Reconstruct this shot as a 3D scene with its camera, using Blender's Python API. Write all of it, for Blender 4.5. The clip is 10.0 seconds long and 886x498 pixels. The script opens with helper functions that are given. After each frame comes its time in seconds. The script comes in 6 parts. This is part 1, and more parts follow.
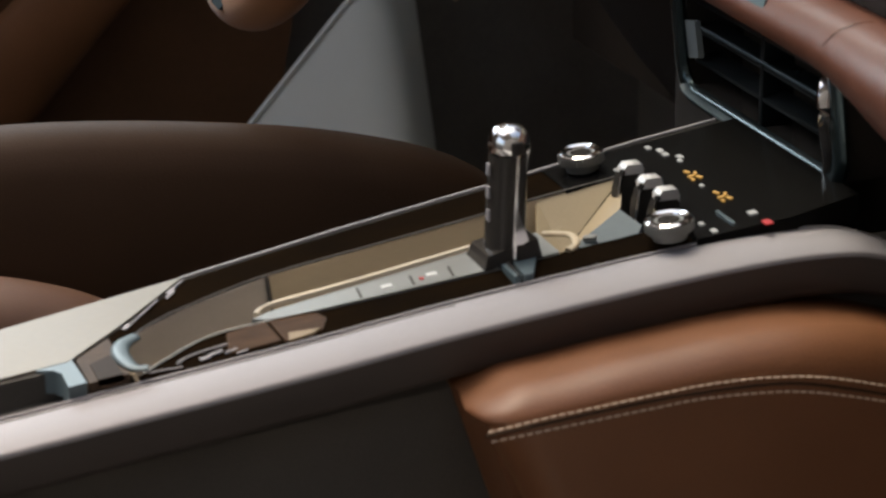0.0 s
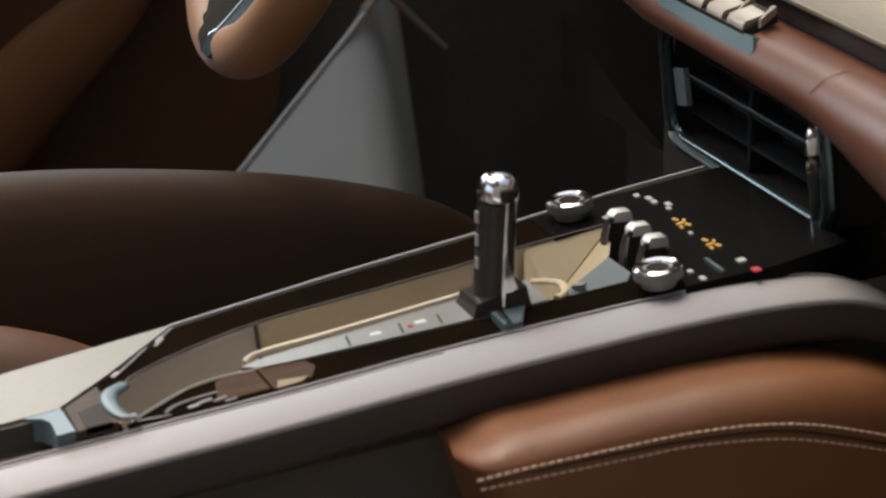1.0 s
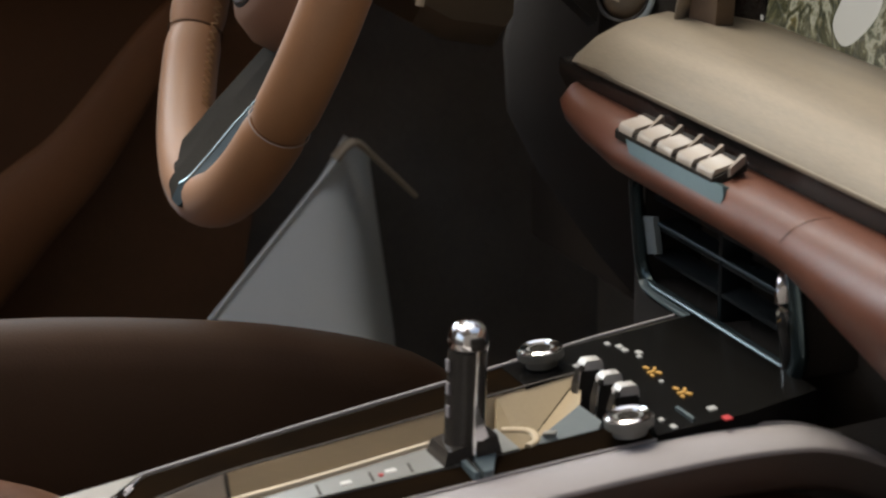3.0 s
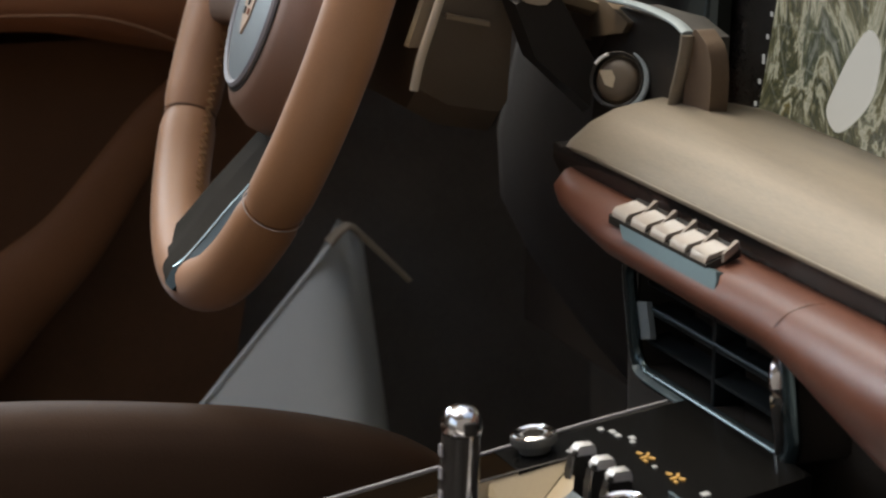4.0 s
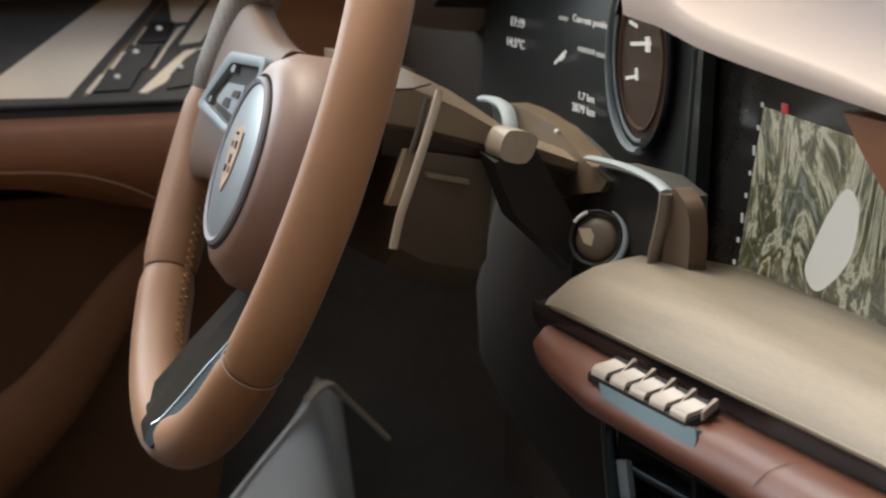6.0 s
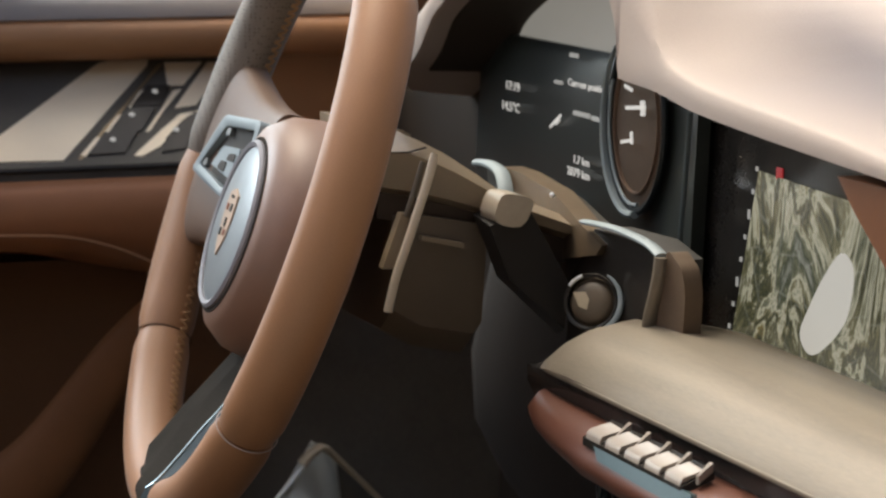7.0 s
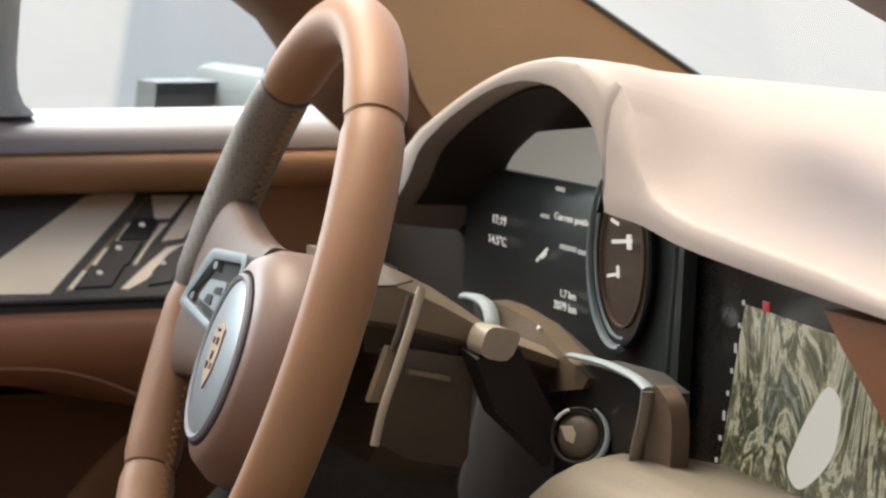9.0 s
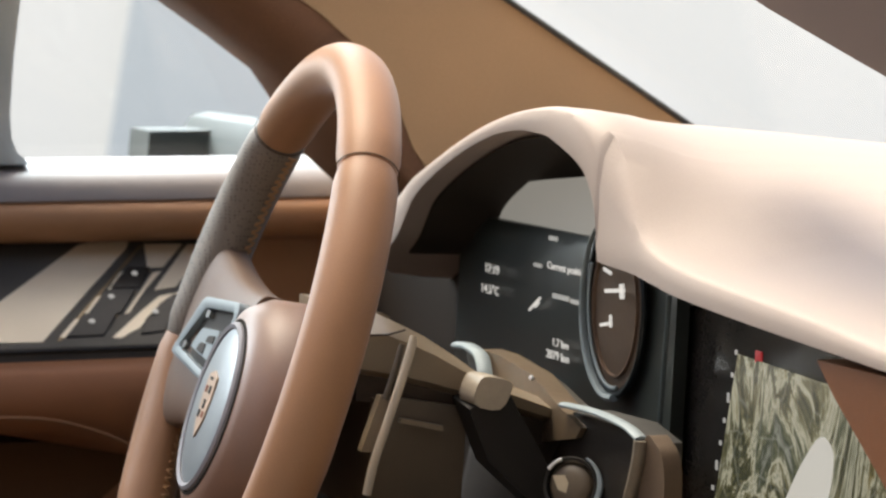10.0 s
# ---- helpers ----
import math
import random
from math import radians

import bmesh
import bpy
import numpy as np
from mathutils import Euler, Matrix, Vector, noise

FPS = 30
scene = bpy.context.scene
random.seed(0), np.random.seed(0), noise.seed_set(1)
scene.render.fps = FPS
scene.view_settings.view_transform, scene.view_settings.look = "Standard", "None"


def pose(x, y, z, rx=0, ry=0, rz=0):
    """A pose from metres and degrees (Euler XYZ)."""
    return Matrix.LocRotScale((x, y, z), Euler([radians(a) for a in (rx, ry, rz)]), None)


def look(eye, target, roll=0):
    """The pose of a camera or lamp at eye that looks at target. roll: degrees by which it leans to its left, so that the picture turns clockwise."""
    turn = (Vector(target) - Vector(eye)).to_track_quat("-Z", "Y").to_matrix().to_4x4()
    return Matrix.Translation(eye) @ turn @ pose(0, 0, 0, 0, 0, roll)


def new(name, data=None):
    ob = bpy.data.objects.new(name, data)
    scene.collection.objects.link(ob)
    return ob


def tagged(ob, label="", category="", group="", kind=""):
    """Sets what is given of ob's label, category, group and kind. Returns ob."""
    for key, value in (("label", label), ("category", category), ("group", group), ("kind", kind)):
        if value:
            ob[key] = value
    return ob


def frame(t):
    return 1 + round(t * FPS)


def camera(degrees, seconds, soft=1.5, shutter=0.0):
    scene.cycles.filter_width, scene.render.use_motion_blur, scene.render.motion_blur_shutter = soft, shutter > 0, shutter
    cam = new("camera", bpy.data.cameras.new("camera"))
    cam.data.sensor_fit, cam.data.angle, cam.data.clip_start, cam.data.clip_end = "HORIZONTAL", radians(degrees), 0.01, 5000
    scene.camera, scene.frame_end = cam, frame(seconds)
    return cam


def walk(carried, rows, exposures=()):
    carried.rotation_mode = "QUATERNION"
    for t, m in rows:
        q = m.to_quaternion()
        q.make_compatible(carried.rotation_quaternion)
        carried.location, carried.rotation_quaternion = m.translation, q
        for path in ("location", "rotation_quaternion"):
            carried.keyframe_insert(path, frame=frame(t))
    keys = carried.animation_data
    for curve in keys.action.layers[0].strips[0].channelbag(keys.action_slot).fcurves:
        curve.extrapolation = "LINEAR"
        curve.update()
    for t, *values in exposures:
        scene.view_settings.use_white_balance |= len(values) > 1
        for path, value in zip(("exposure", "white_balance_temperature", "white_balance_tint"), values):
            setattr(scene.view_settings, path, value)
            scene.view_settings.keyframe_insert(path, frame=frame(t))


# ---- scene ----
# World: +Y is the car's forward direction, +X its passenger side, z up from the ground.
cam = camera(17.82, 10.0, soft=2.3)
cam.data.dof.use_dof = True
cam.data.dof.focus_distance = 1.42
cam.data.dof.aperture_fstop = 18.0
PATH = [
    (0.0, pose(1.12, 0.0, 1.10, 71.088, 0.398, 70.993)),
    (0.5, pose(1.12, 0.0, 1.10, 71.383, 0.397, 70.954)),
    (1.0, pose(1.12, 0.0, 1.10, 72.053, 0.380, 70.762)),
    (1.5, pose(1.12, 0.0, 1.10, 72.723, 0.350, 70.584)),
    (2.0, pose(1.12, 0.0, 1.10, 73.485, 0.346, 70.414)),
    (3.5, pose(1.12, 0.0, 1.10, 75.894, 0.132, 70.133)),
    (4.0, pose(1.12, 0.0, 1.10, 76.772, 0.018, 70.105)),
    (4.5, pose(1.12, 0.0, 1.10, 77.600, 0.000, 70.000)),
    (5.0, pose(1.12, 0.0, 1.10, 78.421, 0.006, 69.816)),
    (5.5, pose(1.12, 0.0, 1.10, 79.182, -0.073, 69.752)),
    (6.0, pose(1.12, 0.0, 1.10, 79.972, -0.146, 69.708)),
    (7.5, pose(1.12, 0.0, 1.10, 81.898, -0.282, 69.573)),
    (8.0, pose(1.12, 0.0, 1.10, 82.640, -0.308, 69.514)),
    (8.5, pose(1.12, 0.0, 1.10, 83.378, -0.333, 69.453)),
    (9.0, pose(1.12, 0.0, 1.10, 83.966, -0.336, 69.361)),
    (9.5, pose(1.12, 0.0, 1.10, 84.516, -0.396, 69.271)),
    (10.0, pose(1.12, 0.0, 1.10, 84.961, -0.446, 69.224)),
]
EXPOSURES = [(0.0, 1.2, 6650, 8), (2.5, 1.2, 6650, 8), (5.0, 1.4, 6550, 8), (7.5, 1.58, 6650, 9), (10.0, 1.68, 6700, 9)]
walk(cam, PATH, EXPOSURES)

# ---- daylight: bright overcast sky with a weak, wide sun ----
world = bpy.data.worlds.new("sky")
scene.world = world
world.use_nodes = True
wn = world.node_tree
sky = wn.nodes.new("ShaderNodeTexSky")
sky.sky_type = "NISHITA"
sky.sun_disc = False
sky.sun_elevation = radians(67.0)
sky.sun_rotation = radians(241.9)
sky.dust_density = 6.0
sky.ozone_density = 0.4
wn.links.new(sky.outputs[0], wn.nodes["Background"].inputs[0])
wn.nodes["Background"].inputs[1].default_value = 0.15
sun = new("sun", bpy.data.lights.new("sun", "SUN"))
sun.data.energy = 1.35
sun.data.angle = radians(30)
sun.data.color = (1.0, 0.93, 0.84)
sun.matrix_world = look((-0.75, -0.40, 2.0), (0.0, 0.0, 0.0))
# cool daylight that comes in through the driver window
side = new("window_daylight", bpy.data.lights.new("window_daylight", "AREA"))
side.data.shape, side.data.size, side.data.size_y = "RECTANGLE", 1.00, 0.50
side.data.energy = 9.0
side.data.color = (0.80, 0.91, 1.0)
side.matrix_world = look((-1.25, 0.30, 1.36), (0.2, 0.30, 0.80))


# ---- materials ----
def rgb(c):
    return (c[0], c[1], c[2], 1.0)


def surface(name, colour, rough=0.5, metal=0.0, vary=0.12, size=18.0, grain=300.0, bump=0.15, coat=0.0,
            stretch=(1, 1, 1), second=None, rough_vary=0.08, spec=0.5):
    """A surface with soft patches of wear, fine grain and relief, at real size."""
    m = bpy.data.materials.new(name)
    m.use_nodes = True
    nt = m.node_tree
    b = nt.nodes["Principled BSDF"]
    geo = nt.nodes.new("ShaderNodeNewGeometry")
    mp = nt.nodes.new("ShaderNodeMapping")
    mp.inputs["Scale"].default_value = stretch
    nt.links.new(geo.outputs["Position"], mp.inputs["Vector"])
    big = nt.nodes.new("ShaderNodeTexNoise")
    big.inputs["Scale"].default_value = size
    big.inputs["Detail"].default_value = 4
    fine = nt.nodes.new("ShaderNodeTexNoise")
    fine.inputs["Scale"].default_value = grain
    fine.inputs["Detail"].default_value = 3
    for n in (big, fine):
        nt.links.new(mp.outputs["Vector"], n.inputs["Vector"])
    ramp = nt.nodes.new("ShaderNodeValToRGB")
    lo = tuple(c * (1 - vary) for c in colour)
    hi = second if second else tuple(min(1.0, c * (1 + vary)) for c in colour)
    ramp.color_ramp.elements[0].color, ramp.color_ramp.elements[1].color = rgb(lo), rgb(hi)
    ramp.color_ramp.elements[0].position, ramp.color_ramp.elements[1].position = 0.3, 0.7
    mix = nt.nodes.new("ShaderNodeMix")
    mix.data_type = "FLOAT"
    mix.inputs[0].default_value = 0.35
    nt.links.new(big.outputs["Fac"], mix.inputs[2])
    nt.links.new(fine.outputs["Fac"], mix.inputs[3])
    nt.links.new(mix.outputs[0], ramp.inputs["Fac"])
    nt.links.new(ramp.outputs["Color"], b.inputs["Base Color"])
    mr = nt.nodes.new("ShaderNodeMapRange")
    mr.inputs["To Min"].default_value = max(0.02, rough - rough_vary)
    mr.inputs["To Max"].default_value = min(1.0, rough + rough_vary)
    nt.links.new(big.outputs["Fac"], mr.inputs["Value"])
    nt.links.new(mr.outputs["Result"], b.inputs["Roughness"])
    b.inputs["Metallic"].default_value = metal
    b.inputs["Specular IOR Level"].default_value = spec
    b.inputs["Coat Weight"].default_value = coat
    b.inputs["Coat Roughness"].default_value = 0.08
    if bump:
        bp = nt.nodes.new("ShaderNodeBump")
        bp.inputs["Strength"].default_value = bump
        bp.inputs["Distance"].default_value = 0.0006
        nt.links.new(fine.outputs["Fac"], bp.inputs["Height"])
        nt.links.new(bp.outputs["Normal"], b.inputs["Normal"])
    return m



def dots(m, pitch=0.0022, radius=0.28):
    """Adds rows of small punched holes to a leather."""
    nt = m.node_tree
    b = nt.nodes["Principled BSDF"]
    geo = nt.nodes.new("ShaderNodeNewGeometry")
    v = nt.nodes.new("ShaderNodeTexVoronoi")
    v.inputs["Scale"].default_value = 1 / pitch
    v.inputs["Randomness"].default_value = 0.25
    nt.links.new(geo.outputs["Position"], v.inputs["Vector"])
    r = nt.nodes.new("ShaderNodeMapRange")
    r.inputs["From Min"].default_value, r.inputs["From Max"].default_value = radius * 0.7, radius
    nt.links.new(v.outputs["Distance"], r.inputs["Value"])
    src = b.inputs["Base Color"].links[0].from_socket
    mx = nt.nodes.new("ShaderNodeMix")
    mx.data_type = "RGBA"
    nt.links.new(r.outputs["Result"], mx.inputs[0])
    mx.inputs[6].default_value = (0.03, 0.015, 0.008, 1)
    nt.links.new(src, mx.inputs[7])
    nt.links.new(mx.outputs[2], b.inputs["Base Color"])


def glow(name, colour, strength):
    m = bpy.data.materials.new(name)
    m.use_nodes = True
    b = m.node_tree.nodes["Principled BSDF"]
    b.inputs["Base Color"].default_value = rgb([c * 0.3 for c in colour])
    b.inputs["Emission Color"].default_value = rgb(colour)
    b.inputs["Emission Strength"].default_value = strength
    return m


def pane(name, tint, gloss=0.06):
    m = bpy.data.materials.new(name)
    m.use_nodes = True
    nt = m.node_tree
    nt.nodes.remove(nt.nodes["Principled BSDF"])
    tr, gl, mx = (nt.nodes.new("ShaderNodeBsdf" + k) for k in ("Transparent", "Glossy", "Diffuse"))
    nt.nodes.remove(mx)
    mx = nt.nodes.new("ShaderNodeMixShader")
    tr.inputs[0].default_value = rgb(tint)
    gl.inputs["Roughness"].default_value = 0.02
    mx.inputs[0].default_value = gloss
    nt.links.new(tr.outputs[0], mx.inputs[1])
    nt.links.new(gl.outputs[0], mx.inputs[2])
    nt.links.new(mx.outputs[0], nt.nodes["Material Output"].inputs[0])
    return m


LEATHER = surface("cognac leather", (0.168, 0.066, 0.026), 0.46, vary=0.14, size=14, grain=900, bump=0.25)
# Darker than the true leather: the shade on the seat is in this colour.
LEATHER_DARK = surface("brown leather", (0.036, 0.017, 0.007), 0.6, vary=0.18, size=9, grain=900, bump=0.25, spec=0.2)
PERFORATED = surface("perforated wheel leather", (0.20, 0.160, 0.122), 0.5, vary=0.12, size=16, grain=1000, bump=0.2)
STEEL_TRIM = surface("teal tinted trim metal", (0.062, 0.100, 0.108), 0.42, 0.3, vary=0.1, size=40, grain=400, bump=0.02)
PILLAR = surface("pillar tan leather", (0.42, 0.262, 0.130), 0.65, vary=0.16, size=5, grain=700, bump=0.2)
CAP_SILVER = surface("satin silver", (0.66, 0.65, 0.63), 0.38, 0.4, vary=0.08, size=40, grain=400, bump=0.0)
DEEP = surface("deep black plastic", (0.042, 0.039, 0.034), 0.95, vary=0.2, size=20, grain=900, bump=0.15, spec=0.0)
VENT_FRAME = surface("dark teal vent metal", (0.034, 0.052, 0.056), 0.18, 0.7, vary=0.15, size=40, grain=400, bump=0.02)
GATE = surface("grey gate metal", (0.19, 0.19, 0.178), 0.45, 0.3, vary=0.1, size=40, grain=500, bump=0.03, stretch=(3, 0.3, 3))
# Darker copy of the wheel leather, with the hub's shade in its colour.
LEATHER_HUB = surface("shaded hub leather", (0.215, 0.116, 0.072), 0.5, vary=0.1, size=16, grain=1000, bump=0.15, spec=0.8)
ARMREST = surface("orange brown leather", (0.34, 0.142, 0.060), 0.55, vary=0.12, size=12, grain=900, bump=0.2)
PLATE = surface("cream door plate", (0.62, 0.53, 0.395), 0.45, vary=0.06, size=20, grain=900, bump=0.05)
PANEL_BLACK = surface("matt black lower dash", (0.072, 0.066, 0.058), 0.9, vary=0.2, size=20, grain=900, bump=0.15, spec=0.05)
EDGE_COOL = surface("cool grey edge metal", (0.235, 0.275, 0.285), 0.6, 0.1, vary=0.08, size=40, grain=400, bump=0.02)
# The brown second tone paints warm reflections into the black gloss.
INLAY = surface("black inlay with brown reflections", (0.006, 0.0045, 0.0035), 0.10, vary=0.2, size=22, grain=500, bump=0.0, rough_vary=0.04, spec=0.0, stretch=(2.2, 1, 2.2), second=(0.010, 0.006, 0.003))
ROLL = surface("reddish brown leather", (0.098, 0.036, 0.021), 0.38, vary=0.14, size=14, grain=900, bump=0.25)
LEATHER_TAN = surface("tan leather", (0.33, 0.165, 0.075), 0.55, vary=0.1, size=10, grain=900, bump=0.2)
LEATHER_PALE = surface("pale beige leather", (0.415, 0.345, 0.300), 0.70, vary=0.05, size=12, grain=900, bump=0.2)
LEATHER_RIM = surface("smooth tan wheel leather", (0.33, 0.160, 0.070), 0.52, vary=0.10, size=16, grain=1000, bump=0.15, spec=0.55)
TAUPE = surface("taupe plastic", (0.088, 0.067, 0.044), 0.42, vary=0.1, size=25, grain=1200, bump=0.1)
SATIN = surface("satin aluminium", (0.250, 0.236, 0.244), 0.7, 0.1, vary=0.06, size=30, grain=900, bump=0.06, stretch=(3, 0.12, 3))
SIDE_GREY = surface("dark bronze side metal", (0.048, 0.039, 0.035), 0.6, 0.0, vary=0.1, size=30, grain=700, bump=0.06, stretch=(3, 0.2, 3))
GOLD = surface("brushed champagne metal", (0.19, 0.158, 0.117), 0.5, 0.2, vary=0.26, size=25, grain=700, bump=0.16, stretch=(0.2, 3, 3))
GOLD_Y = surface("champagne tray lining", (0.46, 0.38, 0.26), 0.5, 0.15, vary=0.08, size=25, grain=700, bump=0.08, stretch=(3, 0.15, 3))
CREAM = surface("cream painted trim", (0.52, 0.455, 0.35), 0.4, 0.2, vary=0.05, size=20, grain=900, bump=0.05)
CHROME = surface("chrome", (0.74, 0.74, 0.74), 0.10, 1.0, vary=0.04, size=40, grain=200, bump=0.0, rough_vary=0.04)
CHROME_WARM = surface("polished key metal", (0.33, 0.28, 0.235), 0.34, 0.35, vary=0.05, size=40, grain=300, bump=0.0)
STEEL_BLUE = surface("cool satin chrome", (0.30, 0.385, 0.40), 0.25, 0.85, vary=0.08, size=40, grain=400, bump=0.02)
BLACK_GLOSS = surface("piano black", (0.032, 0.029, 0.026), 0.12, vary=0.2, size=20, grain=600, bump=0.0, rough_vary=0.04, spec=0.12)
BLACK = surface("soft black plastic", (0.066, 0.061, 0.054), 0.8, vary=0.2, size=20, grain=900, bump=0.15, spec=0.25)
CARPET = surface("black carpet", (0.090, 0.080, 0.068), 0.95, vary=0.3, size=30, grain=1500, bump=0.6)
PALE_PANEL = surface("pale grey door sill cloth", (0.80, 0.83, 0.76), 0.55, vary=0.06, size=10, grain=1200, bump=0.2)
THREAD_TAN = surface("tan thread", (0.40, 0.22, 0.10), 0.8, vary=0.1, size=60, grain=900, bump=0.2)
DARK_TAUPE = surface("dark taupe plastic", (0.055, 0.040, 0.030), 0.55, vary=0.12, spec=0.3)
POD_STEEL = surface("dark cool metal", (0.09, 0.115, 0.12), 0.5, 0.0, vary=0.1, size=40, grain=400, bump=0.02)
VISOR = surface("mauve brown visor cloth", (0.17, 0.125, 0.105), 0.8, vary=0.06, size=14, grain=900, bump=0.2)
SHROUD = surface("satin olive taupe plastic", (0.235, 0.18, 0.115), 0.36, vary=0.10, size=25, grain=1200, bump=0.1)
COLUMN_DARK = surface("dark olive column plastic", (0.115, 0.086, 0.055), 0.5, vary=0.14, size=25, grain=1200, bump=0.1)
HOOD_INSIDE = surface("dark brown hood lining cloth", (0.046, 0.036, 0.028), 0.8, vary=0.15, size=14, grain=900, bump=0.2, spec=0.2)
GAUGE_GLASS = surface("dark green grey display glass", (0.034, 0.040, 0.036), 0.30, vary=0.2, size=9, grain=300, bump=0.0)
COOL_SATIN = surface("blue grey satin metal", (0.075, 0.104, 0.115), 0.45, 0.1, vary=0.1, size=60, grain=400, bump=0.02)
SPOKE_TRIM = surface("dark teal spoke metal", (0.014, 0.028, 0.034), 0.6, 0.0, vary=0.1, size=40, grain=400, bump=0.02, spec=0.2)
PANEL_GLOSS = surface("piano black panel", (0.006, 0.0057, 0.0053), 0.22, vary=0.2, size=20, grain=600, bump=0.0, rough_vary=0.05, spec=0.03)
THREAD = surface("cream thread", (0.62, 0.46, 0.34), 0.8, vary=0.1, size=60, grain=900, bump=0.2)
CONCRETE = surface("pale concrete", (0.42, 0.41, 0.39), 0.85, vary=0.12, size=0.6, grain=30, bump=0.3)
HEADLINER = surface("grey headliner", (0.30, 0.27, 0.24), 0.9, vary=0.05, size=8, grain=900, bump=0.2)
MIRROR_CASE = surface("grey green mirror casing", (0.028, 0.034, 0.032), 0.6, vary=0.06, size=12, grain=500, bump=0.02)
WHITE_MARK = glow("white display mark", (1.0, 0.97, 0.92), 0.17)
GREY_MARK = glow("dim display mark", (0.75, 0.74, 0.70), 0.11)
AMBER_MARK = glow("amber symbol", (1.0, 0.55, 0.12), 0.13)
RED_MARK = glow("red symbol", (1.0, 0.05, 0.06), 0.06)
GLASS = pane("tinted glass", (0.86, 0.87, 0.86), 0.03)


def map_picture():
    """Aerial map on the centre display: woodland greens, pale tracks and a pale clearing."""
    m = bpy.data.materials.new("aerial map display")
    m.use_nodes = True
    nt = m.node_tree
    b = nt.nodes["Principled BSDF"]
    geo = nt.nodes.new("ShaderNodeNewGeometry")
    mp = nt.nodes.new("ShaderNodeMapping")
    mp.inputs["Scale"].default_value = (0.9, 0.9, 0.62)
    nt.links.new(geo.outputs["Position"], mp.inputs["Vector"])
    a = nt.nodes.new("ShaderNodeTexNoise")
    a.inputs["Scale"].default_value, a.inputs["Detail"].default_value = 20, 9
    a.inputs["Distortion"].default_value = 0.8
    a.inputs["Roughness"].default_value = 0.66
    v = nt.nodes.new("ShaderNodeTexVoronoi")
    v.feature = "DISTANCE_TO_EDGE"
    v.inputs["Scale"].default_value = 62
    w = nt.nodes.new("ShaderNodeTexNoise")
    w.inputs["Scale"].default_value, w.inputs["Detail"].default_value = 26, 3
    for n in (a, v, w):
        nt.links.new(mp.outputs["Vector"], n.inputs["Vector"])
    r = nt.nodes.new("ShaderNodeValToRGB")
    els = r.color_ramp.elements
    els[0].position, els[0].color = 0.30, (0.010, 0.016, 0.008, 1)
    els[1].position, els[1].color = 0.72, (0.46, 0.46, 0.38, 1)
    for p, c in ((0.38, (0.05, 0.055, 0.028, 1)), (0.42, (0.22, 0.17, 0.05, 1)), (0.455, (0.62, 0.60, 0.45, 1)), (0.48, (0.14, 0.13, 0.06, 1)),
                 (0.51, (0.035, 0.042, 0.026, 1)), (0.545, (0.22, 0.20, 0.10, 1)), (0.57, (0.66, 0.63, 0.48, 1)), (0.60, (0.20, 0.20, 0.12, 1)), (0.64, (0.06, 0.07, 0.04, 1))):
        e = els.new(p)
        e.color = c
    nt.links.new(a.outputs["Fac"], r.inputs["Fac"])
    edge = nt.nodes.new("ShaderNodeMapRange")
    edge.inputs["From Max"].default_value = 0.035
    edge.inputs["To Min"].default_value, edge.inputs["To Max"].default_value = 0.55, 0.0
    nt.links.new(v.outputs["Distance"], edge.inputs["Value"])
    gate = nt.nodes.new("ShaderNodeMath")
    gate.operation = "MULTIPLY"
    nt.links.new(edge.outputs["Result"], gate.inputs[0])
    nt.links.new(w.outputs["Fac"], gate.inputs[1])
    mx = nt.nodes.new("ShaderNodeMix")
    mx.data_type = "RGBA"
    nt.links.new(gate.outputs[0], mx.inputs[0])
    nt.links.new(r.outputs["Color"], mx.inputs[6])
    mx.inputs[7].default_value = (0.55, 0.55, 0.46, 1)
    b.inputs["Base Color"].default_value = (0.02, 0.02, 0.02, 1)
    b.inputs["Roughness"].default_value = 0.25
    nt.links.new(mx.outputs[2], b.inputs["Emission Color"])
    b.inputs["Emission Strength"].default_value = 0.18
    return m


for m in (LEATHER_RIM, PERFORATED):
    sheen = m.node_tree.nodes["Principled BSDF"].inputs
    sheen["Sheen Weight"].default_value, sheen["Sheen Roughness"].default_value = 0.16, 0.35
    sheen["Sheen Tint"].default_value = (0.86, 0.93, 1.0, 1)
MAP = map_picture()
dots(PERFORATED)


# ---- mesh helpers ----
def finish(ob, material, smooth=38):
    me = ob.data
    me.materials.append(material)
    for p in me.polygons:
        p.use_smooth = True
    me.set_sharp_from_angle(angle=radians(smooth))
    return ob


def part(name, bm, material, parent, label="", smooth=38):
    """Links a bmesh as one mesh object under a thing or a part."""
    bmesh.ops.recalc_face_normals(bm, faces=bm.faces)
    me = bpy.data.meshes.new(name)
    bm.to_mesh(me)
    bm.free()
    ob = new(name, me)
    finish(ob, material, smooth)
    if parent is not None:
        ob.parent = parent
        ob.matrix_parent_inverse = parent.matrix_world.inverted()
    if label:
        tagged(ob, label)
    return ob


def thing(name, label, category, at=(0, 0, 0), group="", kind=""):
    ob = new(name)
    ob.empty_display_size = 0.05
    ob.location = at
    bpy.context.view_layer.update()
    return tagged(ob, label, category, group, kind)


def soften(bm, width, segments=2, angle=28):
    edges = [e for e in bm.edges if len(e.link_faces) == 2 and e.calc_face_angle(0) > radians(angle)]
    if width and edges:
        bmesh.ops.bevel(bm, geom=edges, offset=width, segments=segments, affect="EDGES", profile=0.5, clamp_overlap=True)
    return bm


